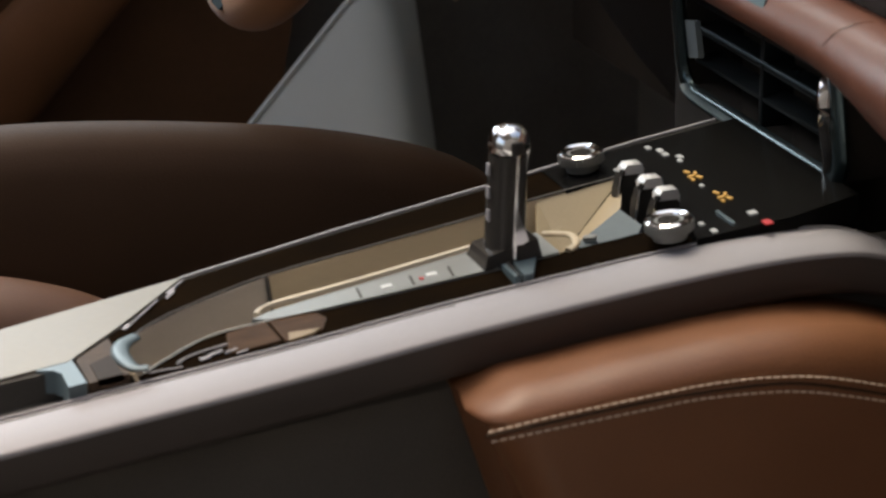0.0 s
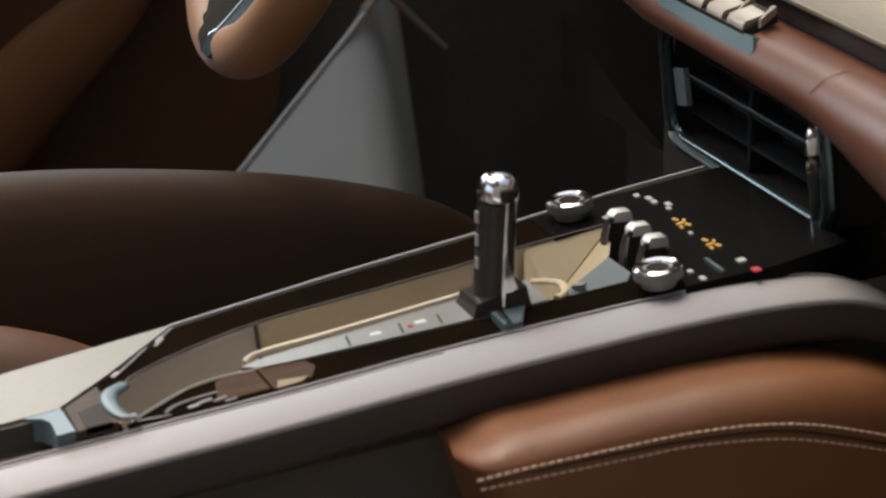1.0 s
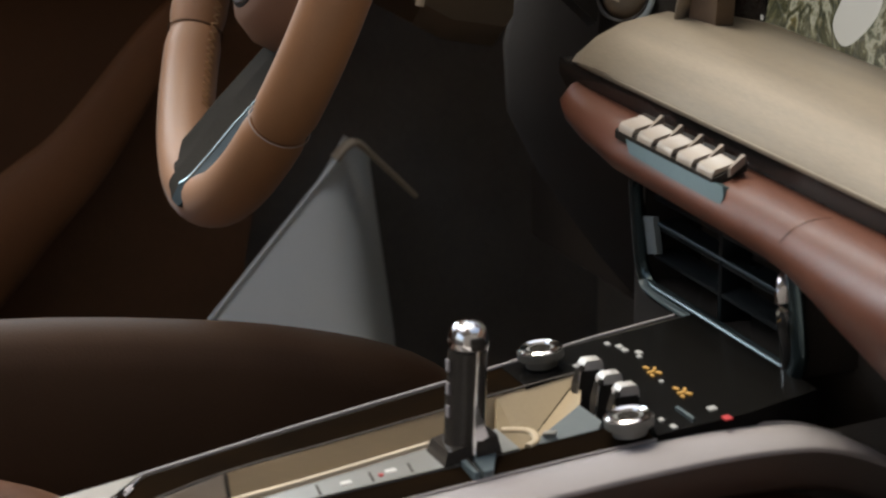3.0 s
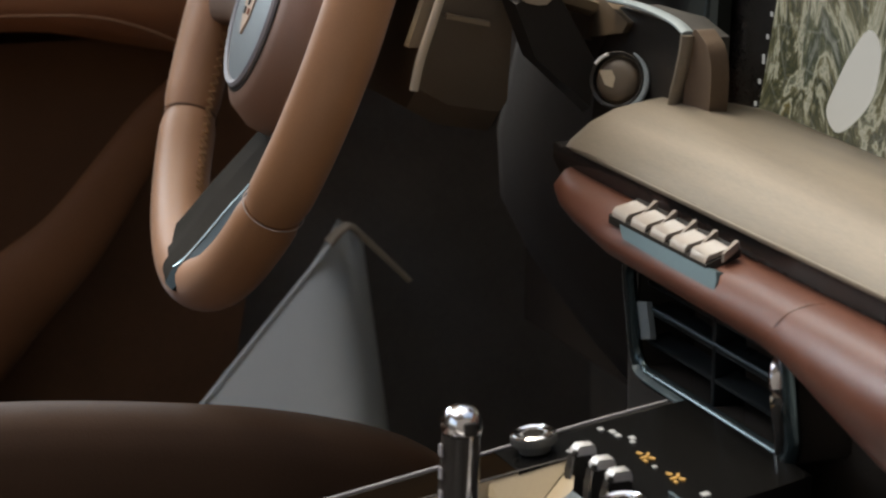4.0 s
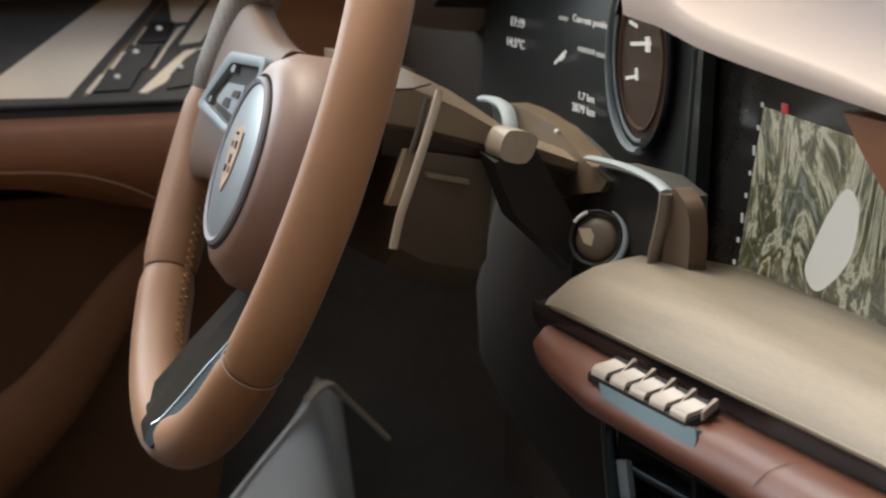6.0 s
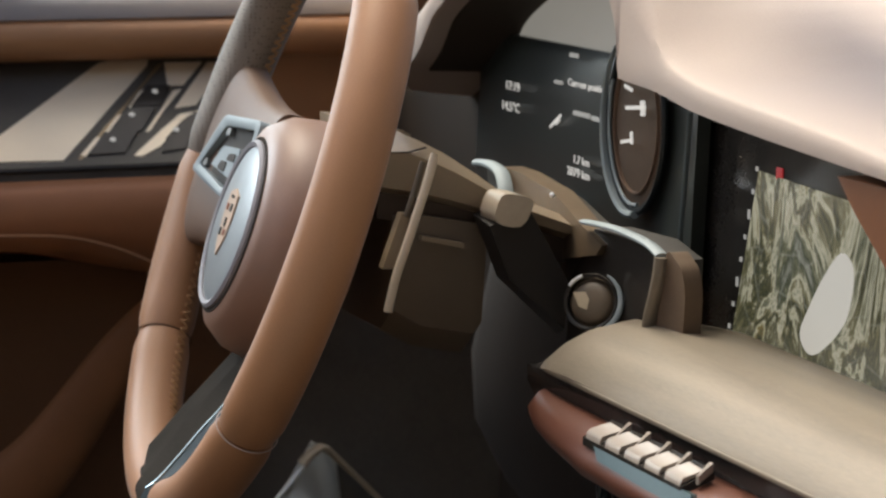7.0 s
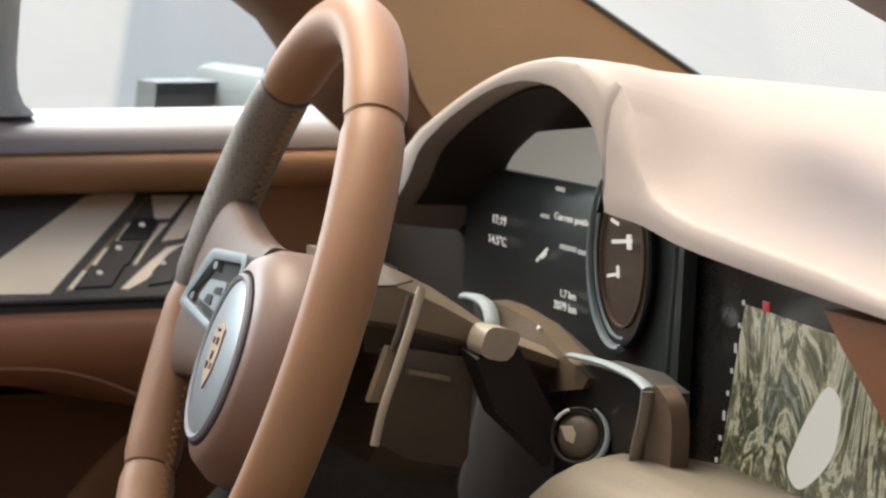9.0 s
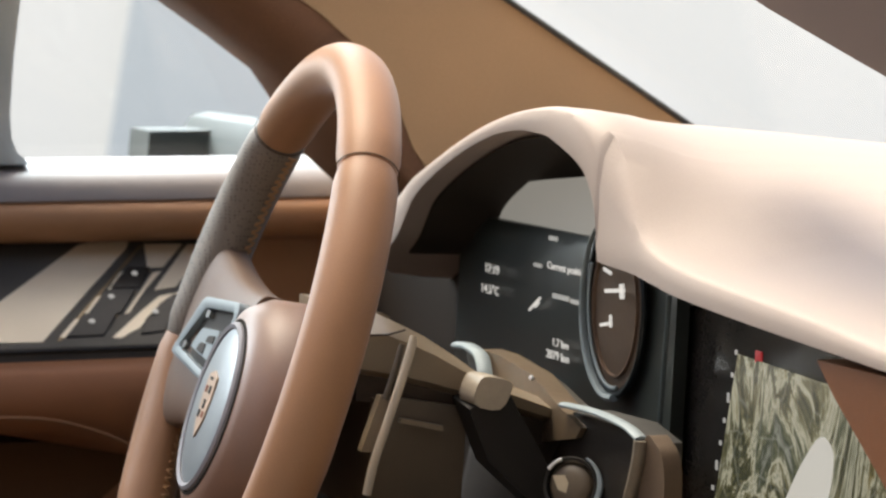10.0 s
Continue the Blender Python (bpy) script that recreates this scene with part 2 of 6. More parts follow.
def loft(rings, closed=True, caps=True):
    bm = bmesh.new()
    vs = [[bm.verts.new(p) for p in ring] for ring in rings]
    n = len(vs[0])
    for a, b in zip(vs, vs[1:]):
        for i in range(n if closed else n - 1):
            j = (i + 1) % n
            bm.faces.new((a[i], a[j], b[j], b[i]))
    if caps and closed:
        bm.faces.new(vs[0])
        bm.faces.new(list(reversed(vs[-1])))
    return bm


def xprism(profile, x0, x1, bev=0.0, seg=2):
    """A (y, z) outline drawn out along X."""
    return soften(loft([[(x, y, z) for y, z in profile] for x in (x0, x1)]), bev, seg)


def slab(outline, depth, bev=0.0, seg=2):
    """A flat outline of 3D points given thickness by the vector depth."""
    d = Vector(depth)
    return soften(loft([[Vector(p) for p in outline], [Vector(p) + d for p in outline]]), bev, seg)


def rbox(centre, size, bev=0.002, turn=(0, 0, 0), seg=2):
    bm = bmesh.new()
    bmesh.ops.create_cube(bm, size=1.0)
    bmesh.ops.scale(bm, vec=size, verts=bm.verts)
    soften(bm, bev, seg)
    bmesh.ops.transform(bm, matrix=pose(*centre, *turn), verts=bm.verts)
    return bm


def smooth_path(points, steps=8, closed=False):
    """Catmull-Rom through the points."""
    pts = [Vector(p) for p in points]
    out = []
    n = len(pts)
    for i in range(n if closed else n - 1):
        if closed:
            a, b, c, d = (pts[(i + k) % n] for k in (-1, 0, 1, 2))
        else:
            a, b, c, d = pts[max(i - 1, 0)], pts[i], pts[i + 1], pts[min(i + 2, n - 1)]
        for s in range(steps):
            t = s / steps
            out.append(0.5 * ((2 * b) + (c - a) * t + (2 * a - 5 * b + 4 * c - d) * t * t + (3 * b - a - 3 * c + d) * t ** 3))
    if not closed:
        out.append(pts[-1])
    return out


def tube(path, a, b=None, n=14, closed=False, up=(0, 0, 1), taper=None):
    """Sweeps an ellipse of half-widths a (along up) and b (across) along a path."""
    b = b or a
    pts = [Vector(p) for p in path]
    rings = []
    m = len(pts)
    for i, p in enumerate(pts):
        if closed:
            t = pts[(i + 1) % m] - pts[i - 1]
        else:
            t = pts[min(i + 1, m - 1)] - pts[max(i - 1, 0)]
        t.normalize()
        s = t.cross(Vector(up)).normalized()
        u = s.cross(t).normalized()
        k = taper(i / (m - 1)) if taper else 1.0
        rings.append([p + k * (a * math.cos(q) * u + b * math.sin(q) * s) for q in (2 * math.pi * j / n for j in range(n))])
    if closed:
        rings.append(rings[0])
        bm = loft(rings, True, False)
        bmesh.ops.remove_doubles(bm, verts=bm.verts, dist=1e-6)
        return bm
    return loft(rings)


def lathe(profile, centre, axis, n=40, ring=False):
    """Turns (radius, height) pairs round an axis; a ring keeps its hole."""
    q = Vector(axis).normalized().to_track_quat("Z", "Y").to_matrix()
    rings = [[Vector(centre) + q @ Vector((r * math.cos(t), r * math.sin(t), h)) for t in (2 * math.pi * j / n for j in range(n))]
             for r, h in profile]
    if ring:
        bm = loft(rings + [rings[0]], True, False)
        bmesh.ops.remove_doubles(bm, verts=bm.verts, dist=1e-7)
        return bm
    return loft(rings)


def merged(*bms):
    out = bmesh.new()
    for b in bms:
        me = bpy.data.meshes.new("joined")
        b.to_mesh(me)
        b.free()
        out.from_mesh(me)
        bpy.data.meshes.remove(me)
    return out


def interp(x, table):
    for (x0, y0), (x1, y1) in zip(table, table[1:]):
        if x <= x1:
            return y0 + (y1 - y0) * max(0.0, min(1.0, (x - x0) / (x1 - x0)))
    return table[-1][1]


def curve(x, table):
    """A smooth line through a table of (x, y) pairs."""
    n = len(table)
    for i in range(n - 1):
        if x <= table[i + 1][0] or i == n - 2:
            break
    (xa, ya), (xb, yb) = table[i], table[i + 1]
    h = xb - xa

    def slope(j):
        if j == 0 or j == n - 1:
            return 0.0
        d0 = (table[j][1] - table[j - 1][1]) / (table[j][0] - table[j - 1][0])
        d1 = (table[j + 1][1] - table[j][1]) / (table[j + 1][0] - table[j][0])
        return 0.0 if d0 * d1 <= 0 else 2 * d0 * d1 / (d0 + d1)
    t = max(0.0, min(1.0, (x - xa) / h))
    a, b = slope(i) * h, slope(i + 1) * h
    return (2 * t ** 3 - 3 * t * t + 1) * ya + (t ** 3 - 2 * t * t + t) * a + (3 * t * t - 2 * t ** 3) * yb + (t ** 3 - t * t) * b


def ease(t):
    t = max(0.0, min(1.0, t))
    return t * t * (3 - 2 * t)


# ---- the shell: ground, floor, roof and plain walls that close the car and steer its light ----
def structure(name, bm, material, label, category):
    return tagged(part(name, bm, material, None, smooth=30), label, category, kind="structure")


structure("ground", slab([(-150, -150, 0), (150, -150, 0), (150, 150, 0), (-150, 150, 0)], (0, 0, -0.1)), CONCRETE,
          "pale grey concrete ground under the car", "ground")
structure("floor", rbox((0.0, -0.05, 0.34), (1.70, 2.4, 0.04), 0.004), CARPET, "black carpeted car floor", "floor")
structure("wall_front", rbox((0.0, 1.14, 0.62), (1.60, 0.04, 0.62), 0.004), BLACK, "black bulkhead under the windscreen", "wall")
structure("wall_rear", rbox((0.0, -1.27, 0.62), (1.90, 0.04, 0.60), 0.004), HEADLINER, "plain grey panel below the rear window", "wall")
structure("wall_left", rbox((-0.90, -0.05, 0.62), (0.04, 2.40, 0.64), 0.004), BLACK, "dark outer skin of the driver side", "wall")
# Unseen wall, added only to block light from the passenger side.
structure("wall_right", rbox((2.6, 0.0, 1.7), (0.10, 9.0, 3.4), 0.004), surface("dark light-blocking wall", (0.10, 0.09, 0.08), 0.9, vary=0.12, size=1.5, grain=40), "unseen dark wall added to hold back light from the passenger side", "wall")
# Unseen roof: its gap lets light in, wide strips and driver slab block it.
structure("ceiling", merged(
    rbox((-0.75, -0.35, 1.44), (0.20, 1.20, 0.04), 0.004),
    rbox((-0.225, 0.19, 1.44), (0.849, 0.12, 0.04), 0.004),
    rbox((0.525, -0.35, 1.44), (0.65, 1.20, 0.04), 0.004),
    slab([(-0.80, 0.13, 1.418), (-0.28, 0.13, 1.418), (-0.28, 0.37, 1.318), (-0.80, 0.37, 1.318)], (0, 0, -0.02)),
    rbox((-0.225, -0.68, 1.44), (0.849, 0.54, 0.04), 0.004)), HEADLINER, "unseen grey headliner, its opening and strips shaped to steer the light", "ceiling")


# glowing panels beyond the glass; the bright outside is put into their emission
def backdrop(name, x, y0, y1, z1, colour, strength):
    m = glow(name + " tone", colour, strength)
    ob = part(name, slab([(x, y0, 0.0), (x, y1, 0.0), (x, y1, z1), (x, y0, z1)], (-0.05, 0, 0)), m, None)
    return tagged(ob, "flat glowing panel for the bright outside beyond the windows", "backdrop", kind="structure")


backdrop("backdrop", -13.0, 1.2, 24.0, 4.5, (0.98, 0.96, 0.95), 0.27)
tagged(part("backdrop_wall", slab([(-12.8, 3.43, 0.0), (-12.8, 5.4, 0.0), (-12.8, 5.4, 3.0), (-12.8, 3.93, 3.0)], (-0.05, 0, 0)), glow("cool panel glow", (0.78, 0.83, 0.88), 0.20), None), "flat glowing panel for the bright outside beyond the windows", "backdrop", kind="structure")
screen_glass = structure("windscreen", slab([(-0.84, 0.945, 0.980), (0.74, 0.945, 0.980), (0.70, 0.218, 1.424), (-0.80, 0.218, 1.424)], (0, 0.003, 0.004)), GLASS, "raked windscreen glass", "window")
screen_glass.visible_shadow = True
structure("window_1", slab([(-0.845, 0.36, 0.965), (-0.845, 0.80, 0.965), (-0.780, 0.36, 1.42), (-0.780, -0.02, 1.42)], (0.003, 0, 0)), GLASS, "driver window glass", "window")

# ---- dashboard ----
dash = thing("dashboard", "dashboard in pale beige and cognac leather with champagne trim", "dashboard", (0.03, 0.85, 0.36))
LIP = [(-0.74, 0.930), (-0.66, 0.936), (-0.62, 0.9500), (-0.600, 0.9587), (-0.584, 0.9643), (-0.562, 0.9740), (-0.537, 0.9847), (-0.488, 1.0023), (-0.441, 1.0176), (-0.396, 1.0296),
       (-0.354, 1.0377), (-0.313, 1.0420), (-0.285, 1.0425), (-0.263, 1.0394), (-0.241, 1.0325), (-0.2184, 1.0163), (-0.2037, 0.9997), (-0.1822, 0.9790), (-0.1484, 0.9702),
       (-0.1162, 0.9667), (-0.0558, 0.9626), (0.0, 0.9588), (0.066, 0.9525), (0.30, 0.944), (0.78, 0.935)]
UNDER = [(-0.74, 0.905), (-0.62, 0.915), (-0.585, 0.930), (-0.5449, 0.9512), (-0.5189, 0.9751), (-0.4885, 0.9896), (-0.4543, 1.0023), (-0.4120, 1.0149), (-0.3760, 1.0225), (-0.3414, 1.0258),
         (-0.3121, 1.0248), (-0.2837, 1.0183), (-0.2638, 1.0115), (-0.2540, 1.0059), (-0.2461, 0.9971), (-0.2401, 0.9852), (-0.2374, 0.9731),
         (-0.2364, 0.9614), (-0.1967, 0.9592), (-0.142, 0.9525), (-0.078, 0.9483), (0.067, 0.9412), (0.30, 0.930), (0.78, 0.92)]

# height of the hood's ridge as it runs forward
RIDGE = [(0.60, 1.0425), (0.61, 1.0420), (0.66, 1.040), (0.70, 1.0365), (0.75, 1.031), (0.80, 1.025), (0.90, 1.0135), (1.00, 1.002), (1.15, 0.985)]


def top_of_dash():
    xs = sorted(set([-0.74 + i * 0.0095 for i in range(64)] + [-0.20 + i * 0.004 for i in range(20)] + [-0.115 + i * 0.03 for i in range(31)] + [-0.27, -0.264, -0.26, -0.257, -0.254, -0.252, -0.250, -0.248, -0.246, -0.244, -0.242, -0.24, -0.2375, -0.235, -0.2312, -0.2278, -0.224]))
    rings = []
    for x in xs:
        zr = sum(curve(x + d, LIP) for d in (-0.008, 0, 0.008)) / 3
        zl = min(curve(x, UNDER), zr - 0.010)
        h = min(0.0040, 0.4 * (zr - zl))
        # a face of even height; what stands above it leans back
        extra = max(0.0, zr - zl - 0.019)
        lean, zf = 0.05 * extra, zr - extra
        ring = [(x, 0.72, zl - 0.002), (x, 0.614, zl), (x, 0.607, zl + 0.12 * h), (x, 0.6025, zl + 0.5 * h), (x, 0.5995, (zl + zf) / 2), (x, 0.5998, zf - 0.6 * h),
                (x, 0.6010 + 0.4 * lean, zr - 0.55 * extra - 0.3 * h), (x, 0.6040 + 0.75 * lean, zr - 0.20 * extra - 0.16 * h), (x, 0.609 + lean, zr)]
        for y in (0.625, 0.65, 0.67, 0.69, 0.70, 0.71, 0.72, 0.73, 0.74, 0.75, 0.76, 0.77, 0.785, 0.80, 0.82, 0.86, 0.93, 1.00, 1.08, 1.15):
            k = ease((y - 0.625) / 0.28)
            w = 0.006 + 0.085 * ease((y - 0.600) / 0.085)
            shape = sum(curve(x + w * d, LIP) for d in (-1, -0.75, -0.5, -0.25, 0, 0.25, 0.5, 0.75, 1)) / 9
            low = curve(max(x, -0.14), LIP)
            ridge = interp(y, RIDGE)
            plain = low + (min(ridge - 0.004, 0.99) - low) * ease((y - 0.61) / 0.26)
            height = (shape - low) / (1.0425 - low)
            ring.append((x, y + lean * (1 - k), plain + height * (ridge - plain)))
        ring += [(x, 1.15, 0.93), (x, 0.90, 0.88 if x > -0.22 or x < -0.6 else 0.93)]
        front = 0.5985 + 3.0 * max(0.0, -0.592 - x)
        rings.append([(a, max(b, front + 0.0008 * k), c) for k, (a, b, c) in enumerate(ring)])
    return loft(rings)


part("dash_top", top_of_dash(), LEATHER_PALE, dash, "pale beige leather dash top with a raised instrument hood", smooth=50)

# black lining under the hood
def hood_lining():
    rings = []
    for i in range(66):
        x = -0.562 + i * 0.0050
        z = curve(x, UNDER) - 0.0006
        rings.append([(x, 0.6165, z), (x, 0.718, z - 0.003), (x, 0.718, z - 0.006), (x, 0.6165, z - 0.0016)])
    return loft(rings)


part("hood_lining", hood_lining(), HOOD_INSIDE, dash, "dark brown lining under the hood", smooth=60)

# dark shell behind the instruments and under the hood
part("inner_shell", merged(
    slab([(-0.66, 0.705, 0.60), (0.75, 0.705, 0.60), (0.75, 0.705, 0.95), (-0.25, 0.705, 0.95), (-0.27, 0.705, 1.01), (-0.46, 0.705, 0.98), (-0.56, 0.705, 0.93), (-0.66, 0.705, 0.93)], (0, 0.02, 0)),
    slab([(-0.762, 0.664, 0.76), (-0.545, 0.664, 0.76), (-0.545, 0.664, 0.965), (-0.575, 0.664, 0.950), (-0.62, 0.664, 0.930), (-0.762, 0.664, 0.920)], (0, 0.02, 0))),
    HOOD_INSIDE, dash, "dark brown instrument recess")

# champagne blade with a rounded end
def blade():
    prof = [(0.552, 0.815), (0.549, 0.8185), (0.552, 0.8225), (0.565, 0.832), (0.58, 0.8385), (0.60, 0.842), (0.625, 0.840), (0.66, 0.832), (0.66, 0.815)]
    xs = [-0.262, -0.258, -0.250, -0.238, -0.222, -0.205, -0.18, -0.10, 0.10, 0.40, 0.76]
    rings = []
    for x in xs:
        k = ease((x + 0.262) / 0.075)
        keep = math.sqrt(max(0.0, 1 - (1 - min(1.0, (x + 0.262) / 0.07)) ** 2))
        # the rear edge sweeps back towards the rounded tip
        rings.append([(x, 0.602 + (y - 0.602) * (0.12 + 0.88 * keep), 0.818 + (z - 0.818) * (0.35 + 0.65 * keep) - 0.010 * (1 - k)) for y, z in prof])
    return loft(rings)


part("trim_blade", blade(), GOLD, dash, "wide brushed champagne trim blade", smooth=50)
part("trim_edge", tube([(-0.205, 0.5505, 0.8165), (-0.10, 0.5485, 0.8172), (0.20, 0.5485, 0.8172), (0.76, 0.5485, 0.8172)], 0.0014, 0.0010, 8), GOLD, dash, "lower edge of the blade")
part("slot", xprism([(0.552, 0.806), (0.552, 0.8145), (0.64, 0.8145), (0.64, 0.79), (0.56, 0.79)], -0.235, 0.76), BLACK_GLOSS, dash, "black gap under the blade")

# padded leather roll, which grows into the passenger side panel
def roll():
    small = [(0.566, 0.802), (0.552, 0.8040), (0.540, 0.8045), (0.530, 0.8010), (0.5225, 0.793), (0.524, 0.785), (0.532, 0.780), (0.545, 0.778), (0.56, 0.777), (0.575, 0.777)]
    tall = [(0.566, 0.802), (0.552, 0.8040), (0.540, 0.8045), (0.529, 0.8010), (0.5205, 0.791), (0.518, 0.780), (0.5225, 0.766), (0.532, 0.752), (0.546, 0.740), (0.575, 0.728)]
    rings = []
    for x, k, s in [(-0.216, 0, 0.10), (-0.212, 0, 0.35), (-0.203, 0, 0.55), (-0.185, 0, 0.68), (-0.155, 0, 0.80), (-0.10, 0, 0.95), (0.03, 0, 1), (0.065, 0.06, 1), (0.085, 0.2, 1), (0.105, 0.42, 1), (0.13, 0.68, 1),
                    (0.16, 0.88, 1), (0.20, 1, 1), (0.25, 1, 1), (0.3, 1, 1), (0.76, 1, 1)]:
        ring = [(a[0] * (1 - k) + b[0] * k, a[1] * (1 - k) + b[1] * k) for a, b in zip(small, tall)]
        rings.append([(x, 0.560 + (y - 0.560) * s, 0.806 + (z - 0.806) * s) for y, z in ring])
    return loft(rings)


part("leather_roll", roll(), ROLL, dash, "padded reddish brown leather roll across the dash", smooth=60)
part("roll_seam", tube(smooth_path([(0.088, 0.545, 0.8043), (0.0865, 0.538, 0.8042), (0.0845, 0.530, 0.8012), (0.083, 0.5235, 0.7950)], 5), 0.00028, 0.00028, 6),
     ROLL, dash, "fine seam across the leather roll")
def knee_panel():
    rings = []
    for f in [i / 14 for i in range(15)]:
        # a soft upright roll that turns away into the dark on both sides
        x = -0.585 + 0.26 * f
        y = 0.632 + 0.22 * max(0.0, f - 0.40) ** 1.6 + 0.55 * max(0.0, 0.25 - f) ** 1.5
        rings.append([(x + 0.07 * (1 - f), y, 0.875), (x + 0.04 * (1 - f), y - 0.004, 0.815), (x + 0.012 * (1 - f), y - 0.006, 0.765), (x, y, 0.72), (x + 0.010, y + 0.018, 0.68), (x + 0.03, y + 0.05, 0.63), (x + 0.05, y + 0.09, 0.58), (x + 0.05, y + 0.10, 0.58), (x + 0.05, y + 0.04, 0.875)])
    return loft(rings)


part("knee_bolster", knee_panel(), surface("grey brown knee panel", (0.050, 0.045, 0.041), 0.75, vary=0.1, spec=0.2), dash, "grey-brown knee panel beside the column", smooth=70)
part("footwell_lining", merged(slab([(-0.862, 0.30, 0.36), (-0.862, 1.10, 0.36), (-0.862, 1.10, 0.94), (-0.862, 0.30, 0.94)], (-0.01, 0, 0)), slab([(-0.86, 0.84, 0.36), (-0.28, 0.84, 0.36), (-0.28, 0.84, 0.80), (-0.86, 0.84, 0.80)], (0, 0.01, 0))), surface("charcoal footwell cloth", (0.165, 0.150, 0.128), 0.9, vary=0.2), dash, "charcoal footwell lining")
part("lower_panel", merged(
    rbox((-0.055, 0.60, 0.60), (0.27, 0.06, 0.36), 0.02, seg=4),
    rbox((0.40, 0.605, 0.55), (0.70, 0.06, 0.30), 0.01)), PANEL_BLACK, dash, "black lower dash")

# chrome key row set into the roll
def slid(points, k):
    """Points set back along the line from the passenger door."""
    return [tuple(Vector(p) + (Vector(p) - Vector((1.12, 0.0, 1.10))) * k) for p in points]


keys = part("key_housing", slab(slid([(-0.0800, 0.5228, 0.8060), (-0.03, 0.5228, 0.8060), (0.0275, 0.5228, 0.8062)], 0.0110) + slid([(0.0285, 0.5228, 0.8020)], 0.0085) + slid([(0.0255, 0.5228, 0.7974), (-0.022, 0.5228, 0.7976), (-0.0755, 0.5228, 0.7990)], 0.0050), (-0.003, 0.008, -0.002), 0.0006, 2), STEEL_TRIM, dash, "teal tinted metal housing of the toggle keys")
part("key_bed", slab(slid([(-0.094, 0.5235, 0.8066), (0.0155, 0.5235, 0.8066)], 0.009) + [(0.006, 0.5450, 0.8105), (-0.108, 0.5450, 0.8105)], (0, 0, -0.004), 0.0006), BLACK_GLOSS, keys, "black bed under the keys")
for i in range(5):
    x = -0.0925 + i * 0.0222
    front = slid([(x, 0.5245, 0.8060), (x + 0.0160, 0.5245, 0.8060), (x + 0.0160, 0.5250, 0.8084), (x, 0.5250, 0.8090)], 0.0075)
    crest = slid([(x - 0.001, 0.5262, 0.8072), (x + 0.0150, 0.5262, 0.8072), (x + 0.0150, 0.5268, 0.8098), (x - 0.001, 0.5268, 0.8104)], 0.0070)
    key = part("key", soften(loft([front, crest, [(x - 0.007, 0.5400, 0.8090), (x + 0.0085, 0.5400, 0.8090), (x + 0.0085, 0.5400, 0.8108), (x - 0.007, 0.5400, 0.8114)]]), 0.0007), CHROME_WARM, keys, "polished toggle key")
    part("key_tab", slab([(x + 0.0110, 0.5350, 0.8090), (x + 0.0135, 0.5350, 0.8096), (x + 0.0120, 0.5430, 0.8146), (x + 0.0078, 0.5430, 0.8142)], (0, 0, -0.004), 0.0010), CHROME_WARM, key, "raised bright edge")

# centre air vent
def rounded_loop(x0, x1, z0, z1, y_of, r=0.014, n=5):
    pts = []
    for cx, cz, a0 in ((x1 - r, z1 - r, 0), (x0 + r, z1 - r, 90), (x0 + r, z0 + r, 180), (x1 - r, z0 + r, 270)):
        for k in range(n + 1):
            a = radians(a0 + 90 * k / n)
            x, z = cx + r * math.cos(a), cz + r * math.sin(a)
            pts.append((x, y_of(z), z))
    return pts


VANE = surface("dark steel vane", (0.014, 0.018, 0.020), 0.3, 0.5, vary=0.2, size=30, grain=300, bump=0.02)
vent_y = lambda z: 0.541 - 0.10 * (z - 0.73)
vent = part("air_vent", tube(rounded_loop(-0.098, 0.072, 0.727, 0.788, vent_y), 0.0034, 0.0050, 12, closed=True, up=(0, 1, 0)), VENT_FRAME, dash, "glossy teal metal framed air vent")
part("vent_box", merged(
    slab([(-0.094, 0.575, 0.730), (0.064, 0.575, 0.730), (0.064, 0.575, 0.785), (-0.094, 0.575, 0.785)], (0, 0.004, 0)),
    rbox((-0.0955, 0.558, 0.757), (0.003, 0.034, 0.056), 0.0), rbox((0.0655, 0.558, 0.757), (0.003, 0.034, 0.056), 0.0),
    rbox((-0.015, 0.558, 0.7285), (0.16, 0.034, 0.003), 0.0), rbox((-0.015, 0.558, 0.787), (0.16, 0.034, 0.003), 0.0)), BLACK_GLOSS, vent, "black vent duct")
for z in (0.744, 0.759, 0.773):
    part("vane", rbox((-0.015, 0.550, z), (0.156, 0.012, 0.0022), 0.0006, (14, 0, 0)), VANE, vent)
part("vane_trim", rbox((-0.015, 0.5435, 0.7605), (0.150, 0.0015, 0.0014), 0.0004), COOL_SATIN, vent, "thin chrome line on the vane")
part("divider", rbox((-0.018, 0.552, 0.757), (0.004, 0.016, 0.054), 0.0006), VANE, vent)
part("end_plate", slab([(-0.0955, 0.541, 0.743), (-0.0860, 0.543, 0.745), (-0.0850, 0.540, 0.764), (-0.0965, 0.538, 0.762)], (0, 0.003, 0), 0.0008), EDGE_COOL, vent, "chrome end plate")
part("vent_sill", tube(smooth_path([(-0.090, 0.5385, 0.7310), (-0.078, 0.5378, 0.7282), (-0.02, 0.5375, 0.7275), (0.062, 0.5378, 0.7275)], 5), 0.0013, 0.0034, 10), COOL_SATIN, vent, "light blue metal lower lip of the vent")
part("end_hook", tube(smooth_path([(0.058, 0.543, 0.779), (0.067, 0.534, 0.772), (0.069, 0.533, 0.757), (0.064, 0.538, 0.742), (0.060, 0.541, 0.730)], 5), 0.0022, 0.0034, 8), CHROME, vent, "curved chrome end of the vent")

